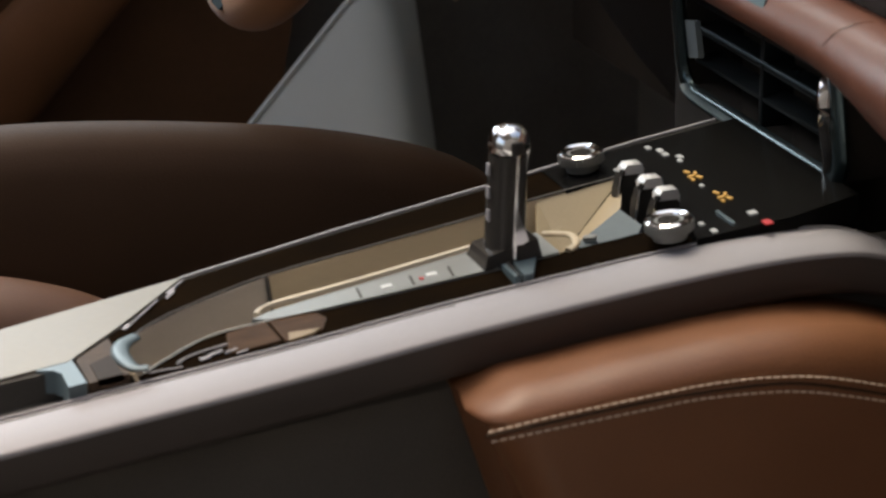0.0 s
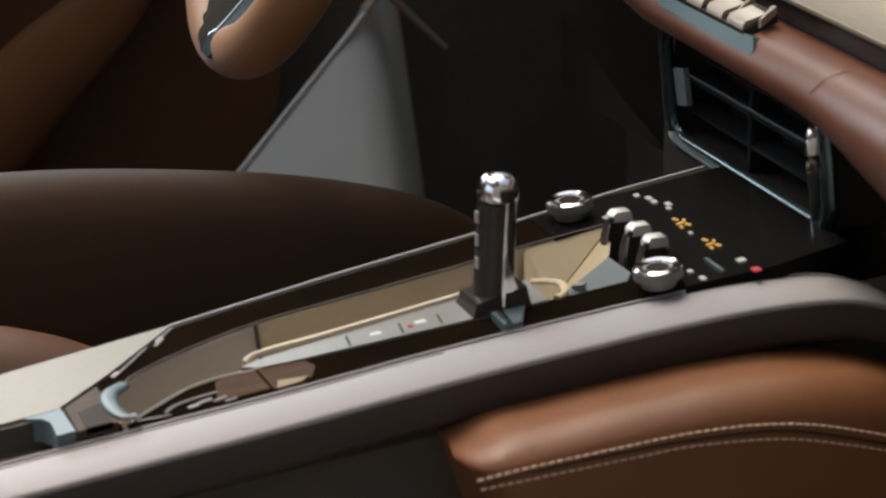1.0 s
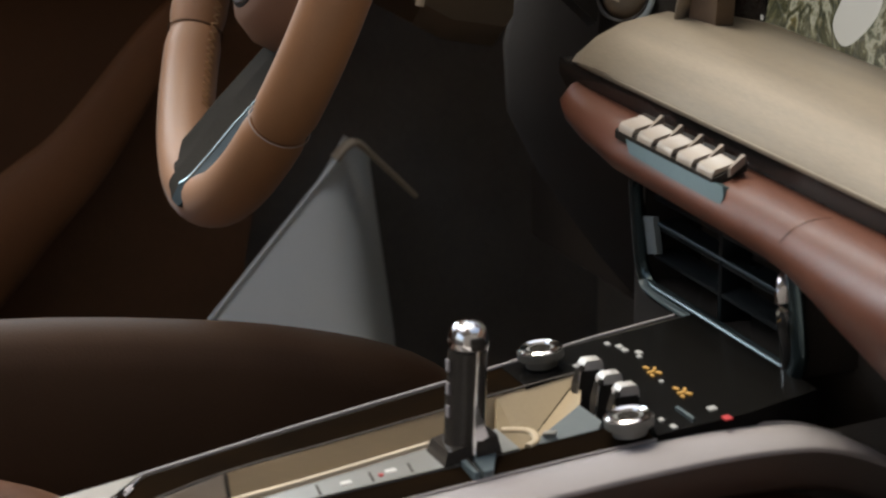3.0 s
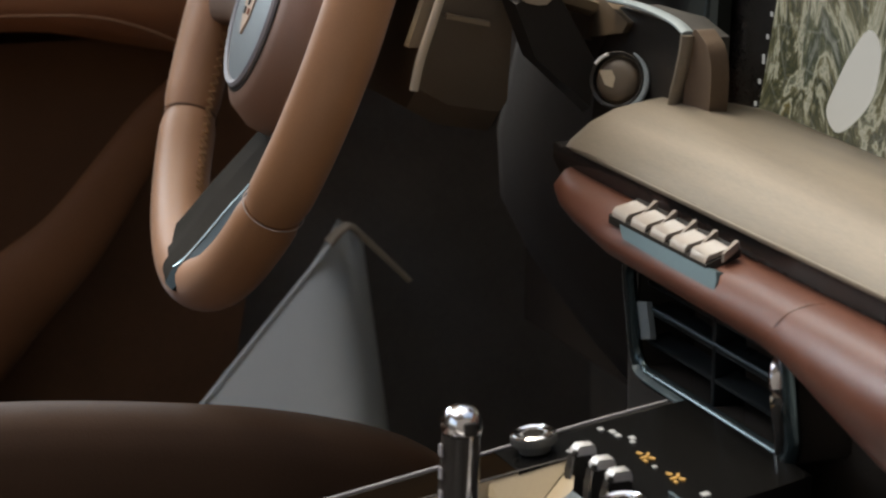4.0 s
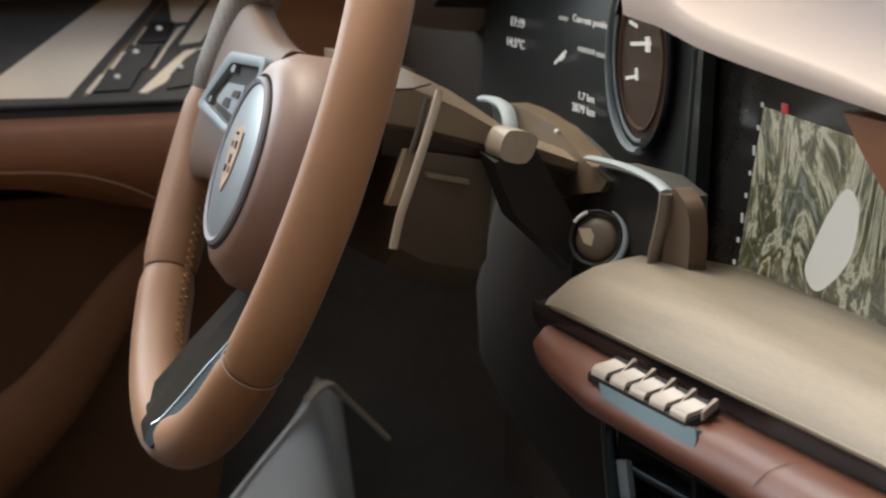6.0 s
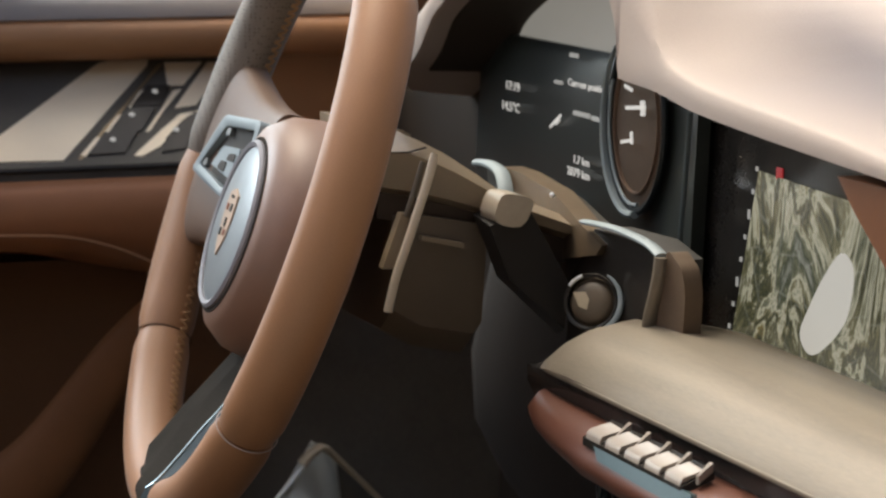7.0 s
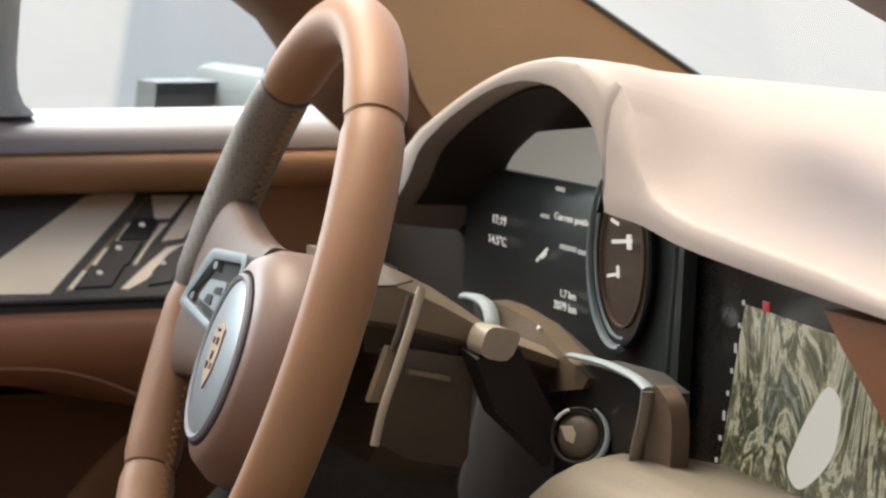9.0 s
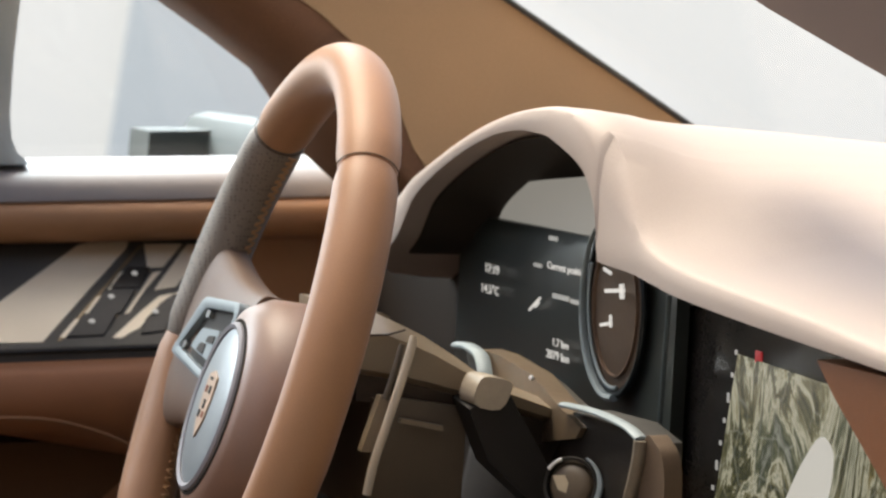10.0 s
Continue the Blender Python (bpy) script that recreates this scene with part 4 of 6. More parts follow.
emblem = part("emblem", slab([HC + WN * 0.0295 + WU * (0.0120 * sx) + WV * (0.0190 * sz) for sx, sz in
      [(-0.9, 0.85), (0, 1.0), (0.9, 0.85), (1.0, 0.2), (0.75, -0.45), (0, -1.0), (-0.75, -0.45), (-1.0, 0.2)]], WN * 0.0022, 0.0006), surface("pale gold badge", (0.50, 0.36, 0.25), 0.45, 0.1, vary=0.1), hub, "plain pale gold shield badge")
for u, v, w, h, tone in ((0.0045, 0.0085, 0.0038, 0.0042, BLACK), (-0.0055, 0.0080, 0.0036, 0.0036, None), (0.0010, 0.0000, 0.0034, 0.0050, BLACK), (0.0052, -0.0055, 0.0034, 0.0034, None), (-0.0045, -0.0060, 0.0036, 0.0040, BLACK), (0.0000, 0.0145, 0.0060, 0.0016, BLACK)):
    part("badge_mark", slab([HC + WN * 0.0318 + WU * (u + a * w / 2) + WV * (v + b * h / 2) for a, b in ((-1, -1), (1, -1), (1, 1), (-1, 1))], WN * 0.0006, 0.0002), tone or surface("rust badge field", (0.28, 0.09, 0.04), 0.5), emblem, "small dark mark on the badge" if tone else "small rust-coloured field on the badge")
# Dark ring stands for the shadow in the gap round the hub ring.
part("hub_gap", lathe([(0.0482, 0.0215), (0.0502, 0.0215), (0.0502, 0.0268), (0.0482, 0.0272)], HC, WN, 56, ring=True), DEEP, hub, "dark ring for the shadow round the hub ring")


def spoke(angle, half, r0=0.055, r1=0.170, thick=0.010, back=-0.006):
    a = radians(angle)
    d = WU * math.cos(a) + WV * math.sin(a)
    s = WN.cross(d)
    rings = []
    for k in range(9):
        f = k / 8
        r = r0 + (r1 - r0) * f
        w = half * (1.0 - 0.35 * math.sin(math.pi * min(1, f * 1.1)) + 0.25 * f)
        c = WC + d * r + WN * (back * (1 - f) + 0.002 * f) - WV * (0.0215 * (1 - f))
        rings.append([c + s * (w * math.cos(q)) + WN * (thick * math.sin(q)) for q in (2 * math.pi * j / 16 for j in range(16))])
    return loft(rings)


def in_wheel(u, v, o):
    return WC + WU * u + WV * v + WN * o


def side_spoke():
    """Leather body that flows from the rim to the hub, waisted at its upper edge."""
    rings = []
    for u, top, low, front, back in ((-0.172, 0.074, -0.062, 0.006, -0.012), (-0.158, 0.067, -0.056, 0.010, -0.014), (-0.142, 0.060, -0.051, 0.0095, -0.017), (-0.125, 0.054, -0.048, 0.0070, -0.020),
                                     (-0.108, 0.049, -0.046, 0.0045, -0.023), (-0.090, 0.0455, -0.046, 0.0025, -0.026), (-0.070, 0.044, -0.047, 0.0005, -0.028), (-0.045, 0.044, -0.048, -0.001, -0.030)):
        mid, half, deep, lift = (top + low) / 2, (top - low) / 2, (front - back) / 2, (front + back) / 2
        ring = []
        for q in (2 * math.pi * j / 28 for j in range(28)):
            c, z = math.cos(q), math.sin(q)
            ring.append(in_wheel(u, mid + half * math.copysign(abs(c) ** 0.55, c), lift + deep * math.copysign(abs(z) ** 0.55, z)))
        rings.append(ring)
    return loft([smooth_path(r, 2, closed=True) for r in rings])


# Spoke leather is darkened to carry the shadow where it meets the rim.
left = part("spoke", side_spoke(), surface("shaded spoke leather", (0.135, 0.080, 0.050), 0.55, vary=0.12, size=16, grain=1000, bump=0.15), wheel, "leather covered spoke", smooth=70)
part("spoke", spoke(8, 0.024, thick=0.009, back=-0.026), LEATHER_RIM, wheel, "leather covered spoke")

# lower spoke: it rises from the foot of the rim and runs forward to the hub
EDGE_A = [(0.030, -0.1745, 0.0195), (0.020, -0.169, 0.0200), (0.020, -0.1525, 0.0138), (0.020, -0.129, 0.0052), (0.020, -0.108, -0.0040), (0.020, -0.091, -0.0115), (0.018, -0.060, -0.028)]
EDGE_B = [(0.040, -0.1760, 0.0200), (0.038, -0.1670, 0.0180), (0.040, -0.1610, 0.0142), (0.040, -0.1450, 0.0070), (0.040, -0.1280, 0.0000), (0.040, -0.1140, -0.0065), (0.038, -0.070, -0.026)]
EDGE_C = [(0.047, -0.1775, 0.0170), (0.052, -0.1680, 0.0130), (0.055, -0.1570, 0.0085), (0.055, -0.1445, 0.0020), (0.055, -0.1310, -0.0020), (0.055, -0.1200, -0.0040), (0.052, -0.074, -0.028)]


def facet(near, far, thick=0.006):
    a, b = (smooth_path([in_wheel(*p) for p in row], 5) for row in (near, far))
    return loft([[p, q, q - WN * thick, p - WN * thick] for p, q in zip(a, b)])


low = part("spoke", facet([(-u, v - 0.001, o - 0.004) for u, v, o in EDGE_B], [(u - 0.002, v, o - 0.003) for u, v, o in EDGE_B], 0.012), DEEP, wheel, "dark lower spoke", smooth=60)
part("spoke_plate", facet(EDGE_A, EDGE_B), DEEP, low, "dark satin spoke plate", smooth=60)
part("spoke_trim", facet(EDGE_B, EDGE_C), SPOKE_TRIM, low, "teal tinted metal spoke trim", smooth=60)
# Bright tube put on the ridge as the trim's highlight.
part("trim_line", tube(smooth_path([in_wheel(*p) for p in EDGE_B[1:]], 5), 0.0008, 0.0010, 6), STEEL_BLUE, low, "highlight along the spoke trim, added as a bright tube")
part("trim_line", tube(smooth_path([in_wheel(*p) for p in EDGE_C[1:]], 5), 0.0006, 0.0006, 6), SIDE_GREY, low, "fine lower edge of the spoke trim")

# switch pod let into the side spoke
POD_N = (WN + WU * 0.10).normalized()
POD_AT = in_wheel(-0.130, 0.0, 0.0105)
pod_x = (WU - POD_N * WU.dot(POD_N)).normalized()
pod_y = POD_N.cross(pod_x)
if pod_y.dot(WV) < 0:
    pod_y = -pod_y


def on_pod(u, v, lift=0.0):
    """A point of the pod's face; u and v count from the wheel's centre."""
    return POD_AT + pod_x * (u + 0.130) + pod_y * v + POD_N * lift


def pod_outline(points, r, lift, n=4):
    out = []
    m = len(points)
    for i, (u, v) in enumerate(points):
        c = Vector((u, v))
        a, b = Vector(points[i - 1]), Vector(points[(i + 1) % m])
        p, q = c + (a - c).normalized() * r, c + (b - c).normalized() * r
        for k in range(n + 1):
            t = k / n
            w = p * (1 - t) ** 2 + c * 2 * t * (1 - t) + q * t * t
            out.append(on_pod(w.x, w.y, lift))
    return out


POD_OUT = [(-0.1200, 0.0290), (-0.0480, 0.0350), (-0.0480, -0.0150), (-0.0820, -0.0150), (-0.1520, -0.0095)]
POD_IN = [(-0.1110, 0.0235), (-0.0540, 0.0285), (-0.0540, -0.0100), (-0.0840, -0.0100), (-0.1400, -0.0045)]
a, b = pod_outline(POD_OUT, 0.007, 0.0), pod_outline(POD_IN, 0.005, 0.0)
pod = part("switch_pod", loft([[p - POD_N * 0.006, p + POD_N * 0.0012, p.lerp(q, 0.45) + POD_N * 0.0024, q + POD_N * 0.0010, q - POD_N * 0.006] for p, q in zip(a + a[:1], b + b[:1])], caps=False), EDGE_COOL, left, "cool satin metal frame of the switch pod", smooth=60)
part("pod_inset", slab(pod_outline(POD_IN, 0.005, -0.0030), POD_N * -0.003), BLACK, left, "black switch field")
part("pod_roller", slab(pod_outline([(-0.1060, 0.0120), (-0.0720, 0.0150), (-0.0720, -0.0040), (-0.1180, -0.0010)], 0.003, -0.0030), POD_N * 0.0036, 0.0008), EDGE_COOL, left, "satin metal roller plate")
part("roller_slot", slab(pod_outline([(-0.0880, 0.0095), (-0.0760, 0.0110), (-0.0760, 0.0062), (-0.0900, 0.0055)], 0.001, 0.0007), POD_N * 0.0006), BLACK, left, "dark slot on the roller plate")
part("roller_slot", slab(pod_outline([(-0.0990, 0.0040), (-0.0890, 0.0045), (-0.0890, -0.0018), (-0.1030, -0.0012)], 0.0012, 0.0007), POD_N * 0.0006), BLACK, left, "dark slot on the roller plate")
for u, v in ((-0.1065, 0.0205), (-0.1330, -0.0020)):
    part("pod_screw", slab(pod_outline([(u - 0.004, v + 0.0022), (u + 0.003, v + 0.0026), (u + 0.003, v - 0.0022), (u - 0.0045, v - 0.0022)], 0.0015, -0.003), POD_N * 0.0030, 0.0005), GATE, left, "pale fixing in the corner of the pod")

# ---- centre console ----
console = thing("center_console", "rising centre console with satin rails, piano black inlays and champagne tray", "console", (0.04, 0.25, 0.36))
TOP = lambda y: 0.6655 + 0.118 * y


def on_top(x, y, d=0.0):
    return (x, y, TOP(y) + d)


def flat(points, d, depth=-0.004, bev=0.0):
    return slab([on_top(x, y, d) for x, y in points], (0, 0, depth), bev)


RAIL = [(-0.30, 0.622), (0.0, 0.6580), (0.164, 0.6782), (0.207, 0.6838), (0.258, 0.6905), (0.300, 0.6962), (0.354, 0.7040), (0.42, 0.7120), (0.454, 0.7155), (0.48, 0.7175), (0.506, 0.7180), (0.528, 0.7160), (0.55, 0.7085), (0.57, 0.697), (0.585, 0.678)]


def near_rail():
    path = smooth_path([(0.0, y, z) for y, z in RAIL], 5)
    rings = []
    for p in path:
        y, z = p.y, p.z
        rings.append([(x, y, z + dz) for x, dz in ((0.0945, -0.010), (0.0945, 0.0006), (0.0953, 0.0014), (0.110, 0.0013), (0.1238, 0.0004), (0.1250, -0.0006), (0.1250, -0.0022), (0.118, -0.0022))])
    return loft(rings)


part("side_rail", near_rail(), SATIN, console, "satin aluminium side rail", smooth=60)
part("rail_lip", tube(smooth_path([(0.0955, y - 0.001, z + 0.0018) for y, z in RAIL[:-2]], 5), 0.0007, 0.0008, 6), SATIN, console, "fine bright edge of the rail")


part("rail_groove", tube(smooth_path([(0.0985, y, z + 0.0012) for y, z in RAIL[:7]], 5), 0.0005, 0.0006, 6), SIDE_GREY, console, "fine dark groove along the rail")


def rail_side():
    path = smooth_path([(0.0, y, z) for y, z in RAIL], 5)
    rings = []
    for p in path:
        y, z = p.y, p.z
        drop = 0.0195
        rings.append([(x, y, z + dz) for x, dz in ((0.1185, -0.0023), (0.1246, -0.0023), (0.1238, -drop + 0.003), (0.1215, -drop), (0.110, -drop))])
    return loft(rings)


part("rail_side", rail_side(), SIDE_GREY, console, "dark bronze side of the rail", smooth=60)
part("body", loft([[(x, y, z) for x, z in ((-0.045, 0.36), (0.112, 0.36), (0.112, zt - 0.03), (0.094, zt - 0.012), (0.094, zt - 0.046), (-0.038, zt - 0.046), (-0.045, zt - 0.05))]
                   for y, zt in ((-0.30, TOP(-0.30) - 0.012), (0.0, TOP(0)), (0.30, TOP(0.30)), (0.575, TOP(0.575) - 0.006))]), BLACK, console, "black console body")
part("far_side", loft([[(x0 - 0.003, y, TOP(y) - 0.001), (x0 - 0.010, y, TOP(y) - 0.012), (-0.047, y, TOP(y) - 0.06), (-0.040, y, TOP(y) - 0.06), (x0, y, TOP(y) - 0.004)]
                       for x0, y in ((0.028, -0.10), (0.020, 0.10), (0.016, 0.18), (0.006, 0.263), (-0.008, 0.337), (-0.019, 0.41), (-0.032, 0.487), (-0.037, 0.54))]), BLACK, console, "black far side of the console")
part("far_rail", tube([on_top(0.006, 0.262, 0.0010), on_top(-0.008, 0.337, 0.0012), on_top(-0.019, 0.410, 0.0012), on_top(-0.032, 0.487, 0.0012), on_top(-0.037, 0.53, 0.001)], 0.0008, 0.0010, 8), SATIN, console, "thin satin far rail")
part("armrest_front", flat([(0.030, -0.10), (0.018, 0.182), (0.006, 0.263), (0.020, 0.250), (0.045, 0.226), (0.069, 0.200), (0.0705, 0.172), (0.076, -0.10)], 0.0016, -0.010, 0.001), surface("cream armrest trim", (0.165, 0.143, 0.110), 0.5, vary=0.06), console, "cream trim in front of the armrest")
part("armrest_tray", merged(
    flat([(0.0715, -0.10), (0.0715, 0.196), (0.0935, 0.190), (0.0935, -0.10)], -0.012, -0.004),
    flat([(0.0705, -0.10), (0.0705, 0.20), (0.0725, 0.20), (0.0725, -0.10)], 0.000, -0.013)), BLACK, console, "dark pocket beside the armrest")
part("pocket_edge", flat([(0.0664, 0.1930), (0.0655, 0.2015), (0.0945, 0.2020), (0.0950, 0.1945), (0.0800, 0.1950), (0.0745, 0.1925), (0.0710, 0.1870), (0.0690, 0.1860)], 0.0014, -0.010, 0.0012), COOL_SATIN, console, "cool satin end of the pocket")

FAR_IN = [(0.0654, 0.2200), (0.0565, 0.2300), (0.0494, 0.2369), (0.0381, 0.2566), (0.0243, 0.2950), (0.0180, 0.350), (0.0125, 0.398), (0.008, 0.426), (0.005, 0.466)]
FAR_OUT = [(0.064, 0.207), (0.040, 0.232), (0.022, 0.251), (0.008, 0.264), (0.001, 0.295), (-0.006, 0.337), (-0.0175, 0.410), (-0.024, 0.440), (-0.028, 0.466)]
part("far_inlay", loft([[on_top(*a, 0.0004), on_top(*b, 0.0004), on_top(*b, -0.0036), on_top(*a, -0.0036)] for a, b in zip(FAR_OUT, FAR_IN)]), INLAY, console, "piano black far inlay")
part("end_panel", flat([(0.0770, 0.2070), (0.0722, 0.2165), (0.0945, 0.2170), (0.0945, 0.2065)], 0.0014, -0.003, 0.0008), surface("dark brown end veneer", (0.022, 0.014, 0.009), 0.6, vary=0.2, spec=0.1), console, "dark brown panel at the tray end")
part("end_inlay", flat([(0.0674, 0.2032), (0.0530, 0.2195), (0.0660, 0.2200), (0.0700, 0.2185), (0.0945, 0.2195), (0.0945, 0.2030)], 0.0008, -0.004), surface("brown end veneer", (0.060, 0.040, 0.027), 0.6, vary=0.3, size=60, spec=0.1), console, "brown veneer behind the tray")
part("tray_rim", tube(smooth_path([on_top(0.0590, 0.2300, 0.001), on_top(0.0640, 0.2235, 0.001), on_top(0.0720, 0.2205, 0.001), on_top(0.0830, 0.2205, 0.001), on_top(0.0915, 0.2225, 0.001), on_top(0.0935, 0.2270, 0.001)], 6), 0.0018, 0.0040, 10, taper=lambda f: 0.55 + 0.45 * math.sin(math.pi * min(1.0, 0.15 + f))), COOL_SATIN, console, "cool satin tray end", smooth=60)
part("tray_edge", tube(smooth_path([on_top(x, y, 0.0006) for x, y in FAR_IN[1:]], 4), 0.0005, 0.0006, 6), SIDE_GREY, console, "fine tray edge")

# tray walls and floor
def wall_strip(points, top, bottom, lean=0.006):
    rings = []
    for x, y in points:
        rings.append([(x, y, TOP(y) + top), (x + lean, y, TOP(y) + bottom), (x + lean - 0.002, y, TOP(y) + bottom), (x - 0.0025, y, TOP(y) + top)])
    return loft(rings)


part("tray_wall", wall_strip([(x + 0.0005, y) for x, y in FAR_IN[:5]], 0.0, -0.026), surface("brushed taupe tray metal", (0.44, 0.40, 0.35), 0.45, 0.2, vary=0.12, grain=800, stretch=(3, 0.12, 3)), console, "brushed taupe tray wall")
part("tray_wall", wall_strip([(x + 0.0005, y) for x, y in FAR_IN[4:8]], 0.0, -0.026), GOLD_Y, console, "champagne tray wall")
part("wall_joint", tube([on_top(0.0252, 0.295, 0.0), on_top(0.0315, 0.297, -0.026)], 0.0009, 0.0009, 6), BLACK, console, "dark joint in the tray wall")
part("tray_floor", flat([(0.066, 0.221), (0.042, 0.256), (0.0265, 0.300), (0.013, 0.398), (0.008, 0.426), (0.09, 0.426), (0.092, 0.224)], -0.026, -0.003), GOLD_Y, console, "champagne tray floor")
part("tray_end_wall", slab([on_top(0.066, 0.221, 0), on_top(0.094, 0.222, 0), on_top(0.094, 0.232, -0.026), on_top(0.066, 0.231, -0.026)], (0, -0.002, 0)), GOLD_Y, console, "champagne tray end wall")
NEAR_IN = [(0.0950, 0.2040), (0.0900, 0.2256), (0.0833, 0.2389), (0.0773, 0.2522), (0.0750, 0.2648), (0.0752, 0.2819), (0.0765, 0.32), (0.0785, 0.380), (0.0765, 0.398), (0.0755, 0.444), (0.078, 0.462)]


def on_near(x, y, d=0.0):
    """A point of the near inlay, which leans from the tray's edge down to the rail."""
    k = max(0.0, min(1.0, (x - 0.0750) / 0.0205))
    return (x, y, TOP(y) * (1 - k) + (interp(y, RAIL) + 0.0012) * k + d)


def near_flat(points, d, depth=-0.002, bev=0.0):
    return slab([on_near(x, y, d) for x, y in points], (0, 0, depth), bev)


part("near_inlay", loft([[on_near(*a, 0.0006), on_near(0.0955, a[1], 0.0006), (0.0955, a[1], TOP(a[1]) - 0.02), (a[0], a[1], TOP(a[1]) - 0.02)] for a in NEAR_IN]), INLAY, console, "piano black near inlay")
part("inlay_edge", tube(smooth_path([on_near(x, y, 0.0010) for x, y in NEAR_IN[1:7]], 5), 0.0004, 0.0006, 6), GATE, console, "fine pale edge of the near inlay")
VENEER = surface("red brown wood veneer", (0.048, 0.023, 0.009), 0.35, vary=0.4, size=45, grain=500, bump=0.02, spec=0.1, stretch=(6, 1, 6))
part("near_veneer", near_flat([(0.0770, 0.2635), (0.0755, 0.2802), (0.0915, 0.2825), (0.0915, 0.2604)], 0.0012), VENEER, console, "red-brown wood veneer on the near inlay")
part("near_veneer", near_flat([(0.0756, 0.2815), (0.0760, 0.3000), (0.0833, 0.3040), (0.0911, 0.3000), (0.0928, 0.2840)], 0.0012), VENEER, console, "red-brown wood veneer on the near inlay")
# A pale reflection on the gloss, laid on as a thin coloured piece.
part("near_reflection", near_flat([(0.0880, 0.2865), (0.0902, 0.2990), (0.0926, 0.2955), (0.0934, 0.2852)], 0.0016, -0.001), surface("pale reflection tone", (0.20, 0.145, 0.085), 0.4, 0.2, vary=0.3), console, "pale reflection on the near inlay, laid on as a thin piece")
part("inlay_line", tube(smooth_path([on_near(0.0898, 0.2396, 0.0012), on_near(0.0864, 0.2463, 0.0012), on_near(0.0848, 0.2619, 0.0012)], 5), 0.0005, 0.0006, 6), SATIN, console, "fine bright line on the inlay")
part("inlay_line", tube([on_near(0.0908, 0.2277, 0.0012), on_near(0.0925, 0.2412, 0.0012)], 0.0004, 0.0005, 6), SATIN, console, "fine bright line on the inlay")
for x, y, w, l, turn in ((0.0905, 0.2510, 0.0022, 0.0045, 12), (0.0890, 0.2560, 0.0016, 0.0060, 12), (0.0900, 0.2620, 0.0010, 0.0060, 20), (0.0925, 0.2660, 0.0008, 0.0050, 8)):
    part("inlay_mark", rbox(on_near(x, y, 0.0012), (w, l, 0.0006), 0, (6.7, 0, turn)), SATIN, console, "small bright bar on the inlay")
for x, y, w, l, turn in ((0.0185, 0.2545, 0.0016, 0.0060, 48), (0.0225, 0.2535, 0.0012, 0.0075, 48), (0.0130, 0.2590, 0.0007, 0.0100, 48), (0.036, 0.2385, 0.0007, 0.026, 48), (0.0465, 0.2290, 0.0022, 0.0050, 48)):
    part("inlay_mark", rbox(on_top(x, y, 0.0012), (w, l, 0.0006), 0, (6.7, 0, turn)), SATIN, console, "small bright bar on the inlay")

# shift gate plate with small buttons
part("gate_plate", flat([(0.0705, 0.2760), (0.0665, 0.286), (0.062, 0.315), (0.0515, 0.384), (0.050, 0.408), (0.0775, 0.408), (0.0785, 0.380), (0.077, 0.300), (0.0755, 0.282)], 0.0015, -0.010, 0.0015), GATE, console, "satin gate plate beside the tray")
for y in (0.322, 0.345, 0.362):
    part("gate_joint", rbox(on_top(0.0705, y, 0.0018), (0.010, 0.0009, 0.0006), 0, (0, 0, -8)), BLACK, console, "dark joint between the gate buttons")
for x, y in ((0.0705, 0.334), (0.069, 0.354)):
    part("gate_mark", rbox(on_top(x, y, 0.0018), (0.003, 0.0045, 0.0006), 0, (6, 0, 0)), WHITE_MARK, console, "small white button symbol")
part("gate_bevel", tube(smooth_path([on_top(0.0675, 0.2785, 0.0012), on_top(0.0612, 0.2865, 0.0016), on_top(0.0590, 0.3150, 0.0018), on_top(0.0545, 0.350, 0.0018), on_top(0.0500, 0.384, 0.0018)], 5), 0.0016, 0.0014, 8), CREAM, console, "bright bevel along the gate plate")
part("gate_mark_red", rbox(on_top(0.071, 0.349, 0.0018), (0.002, 0.002, 0.0006), 0), RED_MARK, console, "small red button symbol")

# gear lever
lever = part("gear_lever", loft([[(0.0675 + k * a * math.cos(q), 0.3865 + 0.0006 * i + k * b * math.sin(q), z) for q in (2 * math.pi * j / 28 for j in range(28))]
      for i, (z, a, b, k) in enumerate(((0.7085, 0.0105, 0.0090, 1.0), (0.720, 0.0100, 0.0086, 1.0), (0.735, 0.0097, 0.0084, 1.0), (0.748, 0.0095, 0.0082, 1.0), (0.7580, 0.0094, 0.0081, 1.0)))]),
      BLACK_GLOSS, console, "glossy black gear lever", smooth=60)
part("lever_cap", loft([[(0.0675 + k * 0.0097 * math.cos(q), 0.3890 + k * 0.0084 * math.sin(q), z) for q in (2 * math.pi * j / 28 for j in range(28))]
      for z, k in ((0.7590, 1.0), (0.7610, 1.03), (0.7640, 0.98), (0.7670, 0.86), (0.7690, 0.66), (0.7700, 0.35))]), CHROME, lever, "chrome lever cap", smooth=60)
part("lever_button", rbox((0.0765, 0.3895, 0.7620), (0.003, 0.006, 0.0060), 0.0012), BLACK_GLOSS, lever, "black release button")
part("lever_strip", tube([(0.0771, 0.3895, 0.7590), (0.0772, 0.3888, 0.745), (0.0775, 0.3880, 0.728), (0.0782, 0.3873, 0.7125)], 0.0008, 0.0010, 8), CHROME, lever, "slim chrome strip down the lever")
part("lever_flare", slab([(0.0776, 0.3890, 0.737), (0.0776, 0.3945, 0.7205), (0.0782, 0.3885, 0.7205)], (-0.001, 0, 0)), CHROME, lever, "flared foot of the chrome strip")
